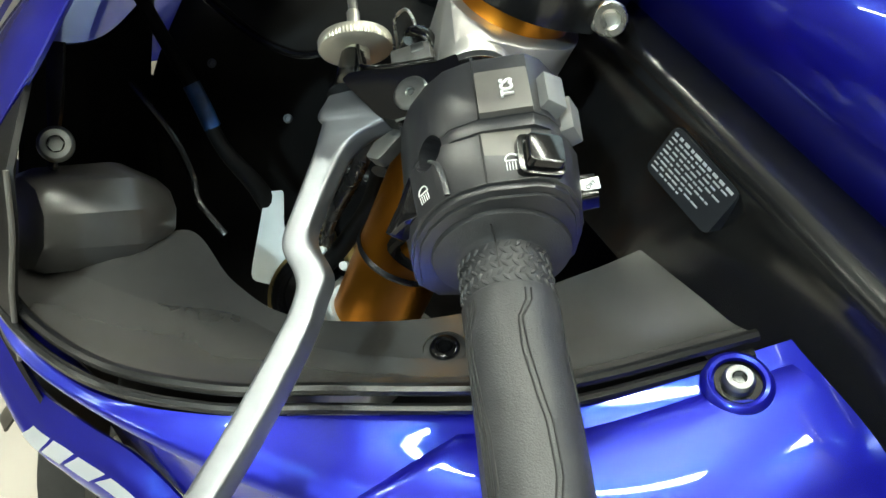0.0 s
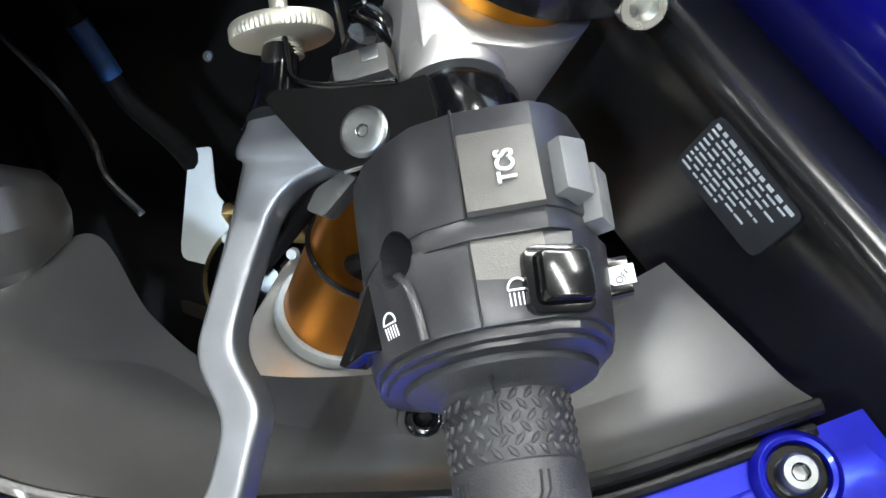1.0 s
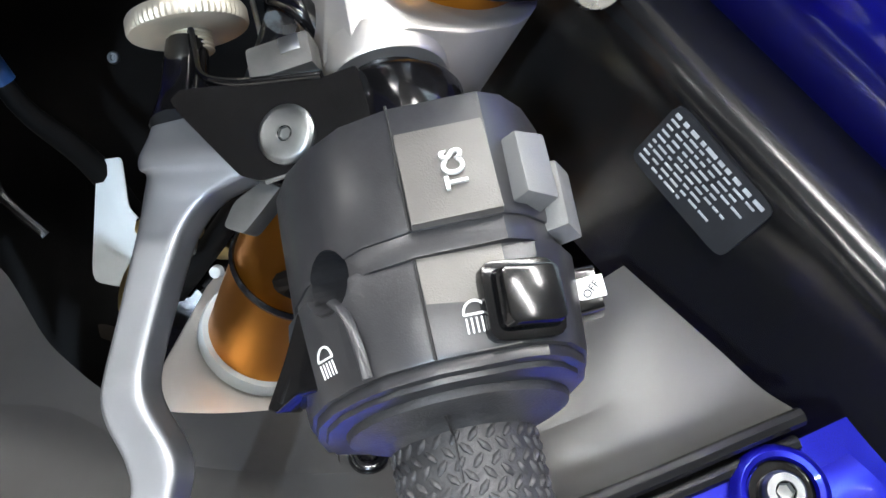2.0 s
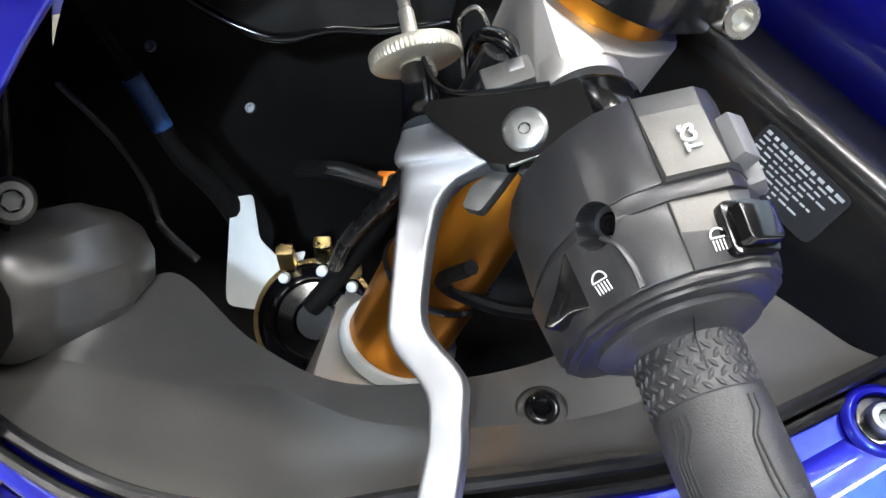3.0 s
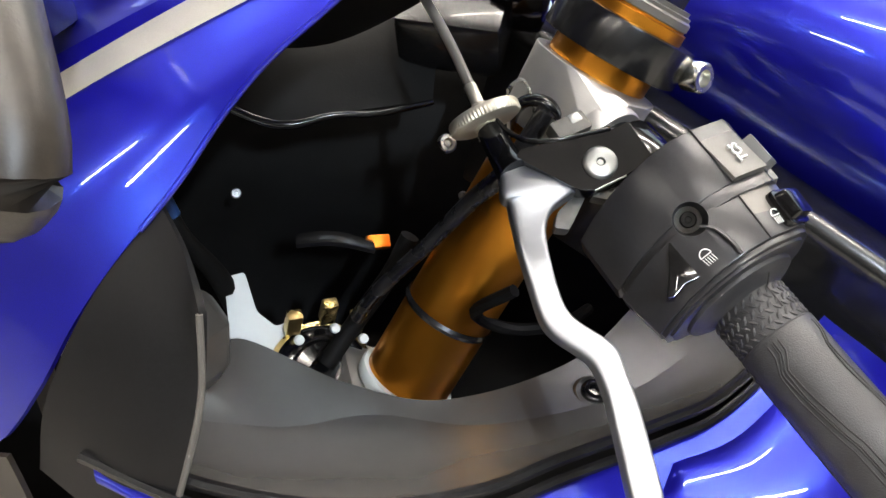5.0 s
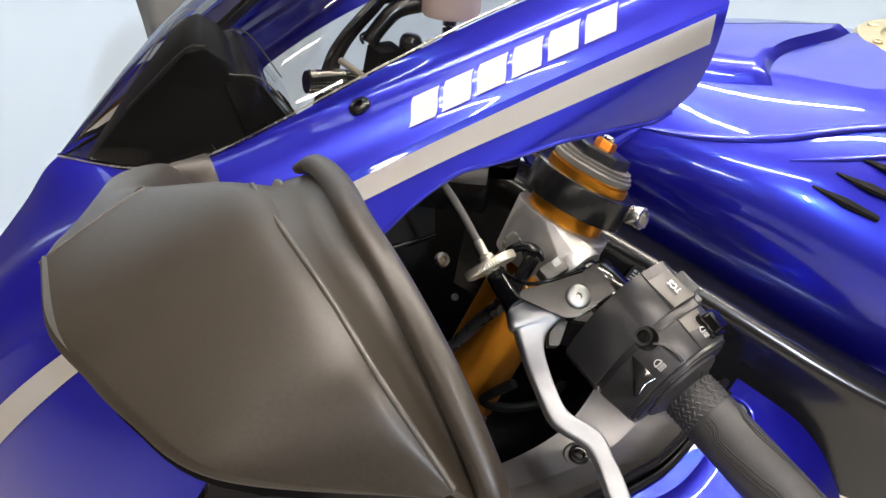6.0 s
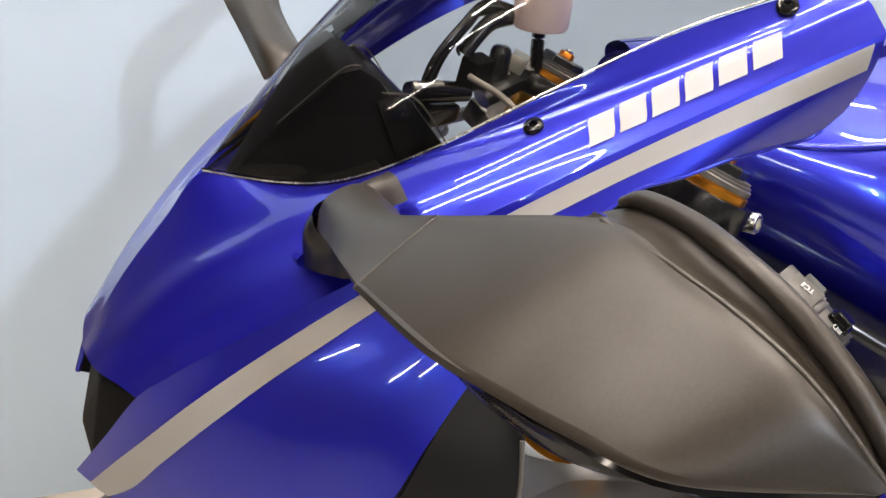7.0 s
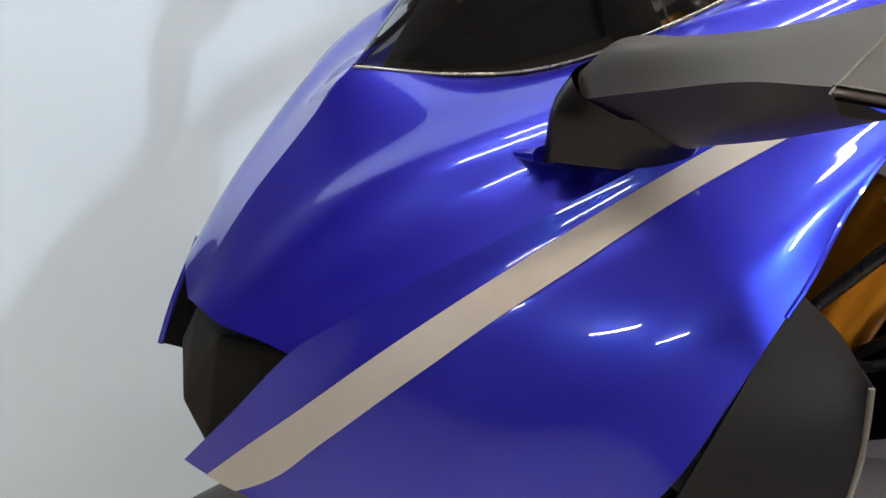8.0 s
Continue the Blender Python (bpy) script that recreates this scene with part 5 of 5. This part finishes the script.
LEVER = [  # both edges of the lever's upper face along its length (r, l), and the middle's height
    (-63.5, -118.5, -55.5, -116.3, -2.2), (-66.8, -111.0, -51.0, -109.0, -1.9), (-70.0, -105.6, -46.0, -100.5, -1.4), (-70.4, -102.4, -43.0, -95.8, -1.6),
    (-68.8, -100.6, -40.6, -91.2, -2.2), (-70.2, -95.5, -45.0, -90.4, -4.4), (-71.6, -90.5, -51.0, -89.6, -6.6), (-73.0, -86.0, -56.5, -86.4, -8.4),
    (-75.2, -79.5, -61.8, -79.5, -10.2), (-80.6, -62.5, -68.3, -64.5, -12.4), (-84.8, -49.5, -73.0, -51.0, -13.6), (-85.8, -43.0, -74.2, -44.2, -13.6),
    (-84.6, -36.5, -73.0, -38.0, -13.0), (-80.6, -26.5, -68.8, -28.0, -11.8), (-79.6, -19.0, -67.8, -20.5, -11.5), (-82.4, -8.2, -71.0, -10.2, -12.3),
    (-85.8, -0.4, -74.8, 2.2, -13.0), (-95.7, 20.0, -85.1, 25.0, -14.4), (-106.0, 40.3, -95.5, 45.6, -15.4), (-115.2, 57.9, -104.8, 63.0, -15.4),
    (-126.0, 80.0, -116.0, 85.0, -15.0)]



def lever_bar(rows, thick, n=150, segs=28):
    """A cast bar between two edges, with a flat top and rounded flanks."""
    nrm = PV.to_3x3() @ Vector((0, 0, 1))
    left, right = [], []
    for lr, ll, rr, rl, h in rows:
        tilt = 0.36 * (rr - lr) / 2
        left.append(mm(lr, ll, h - tilt))
        right.append(mm(rr, rl, h + tilt))
    bm = bmesh.new()
    rings = []
    m = len(rows) - 1
    for i in range(n + 1):
        t = m * i / n
        a, b = spline(left, t), spline(right, t)
        c, half = (a + b) / 2, (b - a) / 2
        low = nrm * (thick / 2)
        e = 6.0 + 3.0 * min(1.0, max(0.0, (half.length - 0.0062) / 0.006))
        ring = []
        for k in range(segs):
            w = 2 * math.pi * (k + 0.5) / segs
            x, y = math.cos(w), math.sin(w)
            x = math.copysign(abs(x) ** (2 / e), x)
            y = math.copysign(abs(y) ** (2 / 4.6), y)
            ring.append(bm.verts.new(c + half * x + low * (y - 1)))
        rings.append(ring)
    for r1, r2 in zip(rings, rings[1:]):
        for k in range(segs):
            bm.faces.new((r1[k], r1[(k + 1) % segs], r2[(k + 1) % segs], r2[k]))
    bm.faces.new(rings[0][::-1])
    bm.faces.new(rings[-1])
    return bm


lever = part("clutch_lever", lever_bar(LEVER, 0.0108), ALU, bike, "polished cast aluminium clutch lever", sharp=38)
part("lever_cheek", prism(round_outline(flat_pts(PV, [(-37, -96, 5), (-40.5, -91.5, 2), (-50, -88.5, -2), (-54, -83, -5), (-49, -79, -3), (-42, -84, 1), (-34, -90, 6)]), 0.22), -0.0120, PV, 0.0014, depth0=-0.0200), CAST, lever, "grey cast lever cheek")
part("ball_end", lathe([(0, -0.009), (0.006, -0.0068), (0.009, 0), (0.006, 0.0068), (0, 0.009)], frame_of(mm(-123, 88, -24), AA), 24), ALU, lever)
# adjuster wheel and cable
KX = bar_pose(-52.0, -142.4, -5.0, (-0.02, -0.94, 0.34))
wheel = bmesh.new()
segs = 120
rings = []
for r0, h in ((0.0050, 0.0), (0.0150, 0.0), (0.0168, 0.0008), (0.0172, 0.0016), (0.0172, 0.0050), (0.0166, 0.0060), (0.0120, 0.0066), (0.0060, 0.0070)):
    ring = []
    for k in range(segs):
        r = r0 - (0.0004 if (k % 2 and 0.0166 < r0) else 0)
        w = 2 * math.pi * k / segs
        ring.append(wheel.verts.new(KX @ Vector((r * math.cos(w), r * math.sin(w), h))))
    rings.append(ring)
for a, b in zip(rings, rings[1:]):
    for k in range(segs):
        wheel.faces.new((a[k], a[(k + 1) % segs], b[(k + 1) % segs], b[k]))
wheel.faces.new(rings[0][::-1])
wheel.faces.new(rings[-1])
adj = part("cable_adjuster", wheel, KNOBMAT, bike, "knurled nickel-plated cable adjuster wheel", sharp=30)
thr = []
for k in range(5):
    h = -0.0058 + 0.0012 * k
    thr += [(0.0058, h), (0.0064, h + 0.0004), (0.0064, h + 0.0007), (0.0058, h + 0.0011)]
part("thread", lathe([(0, -0.0062)] + thr + [(0, 0.0002)], KX, 28), KNOBMAT, adj)
part("cable_ferrule", lathe([(0.0048, 0.007), (0.0044, 0.010), (0.0030, 0.011), (0.0030, 0.020), (0.0026, 0.021), (0, 0.021)], KX, 20), KNOBMAT, adj, "metal cable ferrule")
part("clutch_cable", sweep([mm(-52.2, -161, 1.6), mm(-53, -190, 11), mm(-52, -235, 17), mm(-48, -290, 20), mm(-44, -330, 10)], 0.0024, 10, 30), CABLEGREY, bike, "grey-beige sheathed clutch cable")

# ---- what shows inside the fairing opening ---------------------------------
part("duct_lip", sweep([(-0.245, -0.078, 0.893), (-0.210, -0.075, 0.866), (-0.184, -0.072, 0.853), (-0.167, -0.070, 0.851), (-0.146, -0.068, 0.856), (-0.120, -0.066, 0.857), (-0.09, -0.060, 0.862)], [0.002, 0.0024, 0.003, 0.003, 0.0024, 0.002, 0.002], 10, 50), BLACKGLOSS, bike, "glossy black lip of the air duct")
part("duct_top", sheet(Surf([(-0.240, -0.080, 0.897), (-0.184, -0.072, 0.854), (-0.146, -0.068, 0.857), (-0.09, -0.060, 0.863)], [(-0.225, -0.055, 0.915), (-0.170, -0.045, 0.890), (-0.135, -0.040, 0.890), (-0.085, -0.035, 0.890)], [(-0.21, -0.02, 0.915), (-0.16, -0.01, 0.91), (-0.12, -0.01, 0.91), (-0.08, -0.01, 0.905)]), 20, 12, 0.002), DARK, bike, "dull black air duct top")
ign = part("ignition_box", block(0.060, 0.045, 0.040, frame_of((-0.078, -0.045, 0.905), (-0.2, -0.5, 0.8)), 0.006), BLACKSAT, bike, "black ignition unit behind the fork")
part("unit_cap", block(0.032, 0.030, 0.030, frame_of((-0.045, -0.055, 0.922), (-0.2, -0.5, 0.8)), 0.008), BLACKGLOSS, ign)
for k in range(3):
    part("print_bar", block(0.008, 0.004, 0.0004, frame_of((-0.078, -0.045, 0.905), (-0.2, -0.5, 0.8)) @ pose(-0.014 + 0.010 * k, 0.006, 0.0202)), PRINT, ign, smooth=False)
part("inner_duct", sheet(Surf([(-0.325, 0.03, 0.865), (-0.20, 0.03, 0.905), (-0.02, 0.03, 0.89), (0.12, -0.03, 0.84), (0.30, -0.12, 0.76)],
                              [(-0.335, -0.02, 0.80), (-0.20, 0.0, 0.80), (-0.03, 0.0, 0.78), (0.10, -0.04, 0.74), (0.27, -0.14, 0.70)],
                              [(-0.36, -0.03, 0.70), (-0.2, 0.0, 0.66), (-0.04, 0.0, 0.64), (0.08, -0.05, 0.62), (0.25, -0.16, 0.60)],
                              [(-0.36, -0.10, 0.56), (-0.2, -0.14, 0.55), (-0.0, -0.16, 0.54), (0.08, -0.18, 0.53), (0.22, -0.22, 0.52)]), 30, 20, 0.003), DARK, bike, "black inner air duct")
part("front_duct", sheet(Surf([(-0.312, -0.03, 0.870), (-0.285, -0.11, 0.862), (-0.262, -0.185, 0.880)],
                              [(-0.33, -0.03, 0.80), (-0.30, -0.12, 0.79), (-0.272, -0.205, 0.80)],
                              [(-0.34, -0.03, 0.70), (-0.30, -0.13, 0.70), (-0.26, -0.215, 0.70)]), 14, 14, 0.003), DARK, bike, "black inner cowl lining")
part("cockpit_tray", sheet(Surf([(x, y + 0.003, z - 0.004) for x, y, z in sc_l],
                                [(-0.340, 0.0, 0.900), (-0.300, -0.035, 0.898), (-0.262, -0.055, 0.902), (-0.225, -0.085, 0.915), (-0.165, -0.115, 0.940), (-0.095, -0.13, 0.98), (-0.01, -0.165, 1.04)],
                                [(-0.338, 0.01, 0.895), (-0.300, 0.0, 0.890), (-0.255, 0.0, 0.890), (-0.215, -0.03, 0.890), (-0.165, -0.07, 0.895), (-0.12, -0.10, 0.92), (-0.04, -0.15, 0.99)]), 30, 12, 0.002), DARK, bike, "black cockpit tray under the screen")
harness = part("wiring_harness", sweep([(-0.285, -0.075, 0.885), (-0.262, -0.082, 0.855), (-0.242, -0.084, 0.822), (-0.228, -0.085, 0.790), (-0.208, -0.076, 0.755), (-0.19, -0.070, 0.70)], [0.0045, 0.0045, 0.0045, 0.005, 0.0065, 0.006], 12, 40), DARK, bike, "black taped wiring harness")
part("tape", sweep([(-0.2455, -0.0840, 0.829), (-0.2395, -0.0842, 0.816), (-0.2335, -0.0846, 0.802)], 0.0056, 14, 10), TAPE, harness, "blue insulating tape")
part("cable", sweep([(-0.27, -0.11, 0.835), (-0.245, -0.11, 0.805), (-0.232, -0.112, 0.780), (-0.225, -0.118, 0.765), (-0.208, -0.12, 0.748)], 0.0024, 8, 30), BLACKSAT, bike, "thin black cable")
part("bracket_plate", prism(round_outline([(-0.016, -0.03), (0.012, -0.034), (0.028, 0.0), (0.012, -0.004), (0.002, 0.006), (-0.002, 0.03), (-0.014, 0.028)], 0.15), 0.0015, frame_of((-0.190, -0.088, 0.735), (0.15, -0.75, 0.6)), 0.0004), PALE, bike, "pale painted bracket plate")
hornm = frame_of((-0.150, -0.112, 0.712), (0.25, -0.72, 0.62))
horn = part("horn", lathe([(0, 0.008), (0.010, 0.008), (0.012, 0.005), (0.020, 0.004), (0.022, 0.001), (0.028, 0.0), (0.031, -0.003), (0.032, -0.012), (0, -0.012)], hornm, 40), BLACKGLOSS, bike, "round black horn with brass edge")
part("horn_ring", lathe([(0.0305, -0.002), (0.033, -0.003), (0.033, -0.006), (0.0305, -0.006)], hornm, 40), BRASS, horn, "brass edge ring")
for x, y, z in ((-0.148, -0.098, 0.748), (-0.132, -0.100, 0.742), (-0.168, -0.10, 0.742)):
    part("terminal", block(0.009, 0.007, 0.018, frame_of((x, y, z), (0.1, -0.4, 0.9)), 0.0015), BRASS, horn, "brass terminal")
    part("terminal_cap", lathe([(0, 0.0045), (0.0026, 0.0038), (0.0030, 0), (0, -0.0015)], frame_of((x + 0.003, y - 0.012, z - 0.004), (0.1, -0.8, 0.5)), 14), PALE, horn)
part("hose", sweep([(-0.105, -0.105, 0.800), (-0.115, -0.105, 0.775), (-0.135, -0.11, 0.745), (-0.15, -0.118, 0.725)], 0.0055, 10, 24), DARK, bike, "black rubber hose")
part("hose", sweep([(-0.06, -0.165, 0.80), (-0.075, -0.150, 0.778), (-0.052, -0.142, 0.762), (-0.024, -0.142, 0.764), (0.0, -0.12, 0.76)], 0.0035, 8, 26), DARK, bike, "black cable tied round the fork")
tie_m = frame_of(Vector((FX, -FY, TOPZ)) - FA * 0.166, FA)
tie = part("cable_tie", lathe([(0.0250, -0.0012), (0.0262, -0.0022), (0.0272, 0.0), (0.0262, 0.0022), (0.0250, 0.0012)], tie_m, 44), BLACKSAT, bike, "thin black cable tied round the gold fork")
part("tie_knot", block(0.009, 0.006, 0.005, frame_of(tie_m @ Vector((0.012, -0.026, 0.0)), tie_m.to_3x3() @ Vector((0.3, -0.9, 0.2))), 0.0012), BLACKSAT, tie)
part("taped_wire", sweep([(-0.055, -0.160, 0.893), (-0.070, -0.158, 0.862), (-0.084, -0.150, 0.842), (-0.100, -0.140, 0.815), (-0.125, -0.128, 0.778), (-0.134, -0.122, 0.758)], [0.0048, 0.0052, 0.0046, 0.0040, 0.0040, 0.0038], 10, 50), SLEEVE, bike, "black taped wire beside the fork")
part("connector", block(0.014, 0.008, 0.007, frame_of((-0.118, -0.07, 0.778), (0.1, -0.7, 0.6)), 0.001), ORANGE, bike, "small orange connector")
part("relay_bracket", sweep([(-0.165, -0.075, 0.782), (-0.145, -0.078, 0.785), (-0.122, -0.075, 0.778)], 0.008, 8, 12, 0.4), BLACKSAT, bike, "dark metal bracket")
bolt("inner_bolt", frame_of((-0.074, -0.032, 0.826), (0.1, -0.8, 0.5)), 0.006, bike, STEEL, 0.45, 0.6, "small steel bolt")
for p in ((-0.246, -0.06, 0.835), (-0.06, -0.03, 0.79), (-0.20, -0.05, 0.80)):
    bolt("inner_bolt", frame_of(p, (0.1, -0.8, 0.5)), 0.0030, bike, ZINC, 0.45, 0.6, "small dull steel bolt")

# ---- instruments and right-hand controls -----------------------------------
gm = Matrix(((1, 0, 0, 0), (0, 0, 1, 0), (0, 1, 0, 0), (0, 0, 0, 1)))
def wedge(profile, m):
    """A side profile (x, z, half width) closed into a body across the middle."""
    bm = bmesh.new()
    a = [bm.verts.new((x, -w, z)) for x, z, w in profile]
    b = [bm.verts.new((x, w, z)) for x, z, w in profile]
    n = len(a)
    bm.faces.new(a)
    bm.faces.new(b[::-1])
    for k in range(n):
        bm.faces.new((a[k], b[k], b[(k + 1) % n], a[(k + 1) % n]))
    bmesh.ops.recalc_face_normals(bm, faces=bm.faces)
    bmesh.ops.bevel(bm, geom=bm.edges[:], offset=m, segments=2, profile=0.6, affect="EDGES", clamp_overlap=True)
    return bm


gauge = part("gauge_housing", wedge([(-0.330, 0.903, 0.006), (-0.296, 0.950, 0.024), (-0.259, 0.993, 0.046), (-0.246, 0.998, 0.050), (-0.233, 0.990, 0.052), (-0.205, 0.955, 0.056), (-0.21, 0.925, 0.056), (-0.28, 0.905, 0.034)], 0.004), DUCT, bike, "black instrument cluster housing")
part("cluster_hood", wedge([(-0.236, 0.976, 0.054), (-0.222, 0.984, 0.060), (-0.212, 0.977, 0.062), (-0.182, 0.938, 0.064), (-0.19, 0.925, 0.062), (-0.22, 0.935, 0.058)], 0.004), BLACKSAT, gauge)
for w in (-1, 1):
    # housing edges drawn as pale lines, the highlight being in their colour
    part("cluster_edge", sweep([(-0.296, 0.0245 * w, 0.952), (-0.260, 0.0465 * w, 0.9945), (-0.246, 0.0505 * w, 0.9995)], 0.0006, 6, 16), EDGEGLINT, gauge, "thin painted bright edge line")
    part("cluster_edge", sweep([(-0.232, 0.054 * w, 0.982), (-0.210, 0.0625 * w, 0.979), (-0.184, 0.0645 * w, 0.944)], 0.0006, 6, 16), EDGEGLINT, gauge, "thin painted bright edge line")
part("cluster_lens", prism([(-0.214, 0.976), (-0.206, 0.970), (-0.184, 0.942), (-0.190, 0.938)], 0.054, gm, 0.001, depth0=-0.054), SCREENDARK, gauge, "dark display lens")
res = part("brake_reservoir", lathe([(0, -0.030), (0.023, -0.030), (0.025, -0.027), (0.0255, 0.010), (0.0275, 0.012), (0.0275, 0.016), (0.0255, 0.018), (0.0255, 0.034), (0, 0.036)], pose(-0.036, 0.112, 1.012), 40), FLUID, bike, "translucent pinkish brake fluid reservoir")
part("reservoir_cap", lathe([(0.027, 0.034), (0.0275, 0.036), (0.0275, 0.048), (0.026, 0.050), (0, 0.050)], pose(-0.036, 0.112, 1.012), 40), BLACK, res)
part("reservoir_stay", sweep([(-0.036, 0.112, 0.984), (-0.036, 0.112, 0.965), (-0.030, 0.118, 0.940)], 0.006, 8, 14), BLACKSAT, res)
for d in (0.0, 0.009):
    part("brake_line", sweep([(-0.050 + d, 0.125 + d, 0.992), (-0.085, 0.120 + d, 1.001 - d), (-0.108 + d, 0.113 + d, 0.985), (-0.138 + d, 0.105 + d, 0.950), (-0.152 + d, 0.100 + d, 0.90)], 0.0042, 12, 40), BLACKGLOSS, bike, "glossy black brake hose")
part("hose_union", sweep([(-0.060, 0.122, 0.990), (-0.082, 0.119, 0.984), (-0.100, 0.115, 0.966), (-0.104, 0.115, 0.958)], [0.008, 0.0075, 0.007, 0.008], 14, 20), BLACKSAT, bike, "black brake hose union")
part("hose_clip", sweep([(-0.108, 0.112, 0.968), (-0.113, 0.112, 0.964), (-0.110, 0.112, 0.958)], 0.0012, 6, 12), DARK, bike, "small black clip")
part("lever_cylinder", lathe([(0, -0.018), (0.009, -0.018), (0.010, -0.014), (0.010, 0.010), (0.0085, 0.014), (0.006, 0.016), (0, 0.016)], frame_of((-0.068, 0.120, 0.948), (0.1, 0, 1)), 24), BLACKSAT, bike, "black upright lever cylinder")
part("switch_block", block(0.026, 0.02, 0.028, frame_of((-0.092, 0.115, 0.942), (0.1, -0.2, 1)), 0.003), DARK, bike, "black brake switch block")
rod = part("throttle_tube", sweep([(-0.160, 0.098, 0.930), (-0.130, 0.105, 0.928), (-0.100, 0.112, 0.925)], [0.0095, 0.0100, 0.0090], 20, 12), BLACKGLOSS, bike, "glossy black tube end")
part("tube_band", sweep([(-0.158, 0.097, 0.9345), (-0.128, 0.104, 0.9325)], 0.0062, 12, 4), STEEL, rod, "bright steel band")
part("tube_foot", block(0.040, 0.016, 0.016, frame_of((-0.128, 0.105, 0.908), (0.1, -0.2, 1)), 0.003), BLACKSAT, rod)
for x, z, s in ((-0.048, 0.948, 0.016), (-0.038, 0.940, 0.012), (-0.056, 0.934, 0.012)):
    part("fitting", block(s * 1.3, s, s, frame_of((x, 0.122, z), (0.3, -0.2, 1)), 0.002), KNOBMAT, bike, "dull metal fitting")
part("clutter_cover", sweep([(-0.085, 0.112, 0.918), (-0.060, 0.118, 0.928), (-0.030, 0.122, 0.938)], [0.012, 0.014, 0.012], 8, 10, 0.8), BLACKSAT, bike, "black lever bracket")
rmm = lambda r, l, h: Vector((mm(r, l, h).x, -mm(r, l, h).y, mm(r, l, h).z))
part("handlebar", sweep([rmm(0, -135, 1.5), rmm(0, 95, 0)], 0.0125, 16, 2, smooth=False), BLACKGLOSS, bike, "black handlebar tube")
part("grip", sweep([rmm(0, 0, 0), rmm(0, 112, 0)], 0.0172, 20, 2, smooth=False), RUBBER, bike, "black rubber handlebar grip")
part("bar_holder", sweep([rmm(-2, -156, 4), rmm(-1, -120, 3)], [0.026, 0.021], 8, 2, smooth=False), ALUSAT, bike, "machined silver handlebar clamp")
part("brake_master", block(0.05, 0.026, 0.024, frame_of(rmm(-28, -95, 6), AA), 0.004), BLACKSAT, bike, "black brake master cylinder")
part("throttle_housing", block(0.04, 0.044, 0.03, frame_of(rmm(0, -40, 0), Vector((AA.x, -AA.y, AA.z))), 0.006), SWITCH, bike, "black throttle housing")
part("brake_lever", sweep([rmm(-40, -95, 4), rmm(-72, -75, -6), rmm(-82, -40, -11), rmm(-79, -20, -14), rmm(-110, 66, -18)], 0.007, 10, 30), ALU, bike, "polished brake lever")

# ---- front wheel ------------------------------------------------------------
wm = frame_of((-0.285, 0.0, 0.300), (0, 1, 0))
wheel_ob = part("front_wheel", lathe([(0.216, -0.045), (0.235, -0.058), (0.268, -0.055), (0.290, -0.030), (0.2985, 0.0), (0.290, 0.030), (0.268, 0.055), (0.235, 0.058), (0.216, 0.045)], wm, 72), TYRE, bike, "black rubber front tyre on a dark rim")
part("rim", lathe([(0.218, -0.046), (0.205, -0.044), (0.196, -0.020), (0.196, 0.020), (0.205, 0.044), (0.218, 0.046)], wm, 60), BLACKSAT, wheel_ob)
for k in range(5):
    a = 2 * math.pi * k / 5
    part("spoke", sweep([(-0.285 + 0.03 * math.cos(a), 0, 0.30 + 0.03 * math.sin(a)), (-0.285 + 0.2 * math.cos(a + 0.15), 0, 0.30 + 0.2 * math.sin(a + 0.15))], [0.02, 0.012], 8, 4), BLACKSAT, wheel_ob)
part("hub", lathe([(0, -0.05), (0.035, -0.05), (0.035, 0.05), (0, 0.05)], wm, 30), BLACKSAT, wheel_ob)
fend = Surf(*[[(-0.285 + r * math.cos(a), y, 0.30 + r * math.sin(a)) for a in [radians(d) for d in (35, 65, 95, 125, 150)]] for r, y in ((0.300, -0.070), (0.318, -0.055), (0.325, 0.0), (0.318, 0.055), (0.300, 0.070))])
part("front_fender", sheet(fend, 24, 14, 0.003), BLACK, bike, "black front fender")
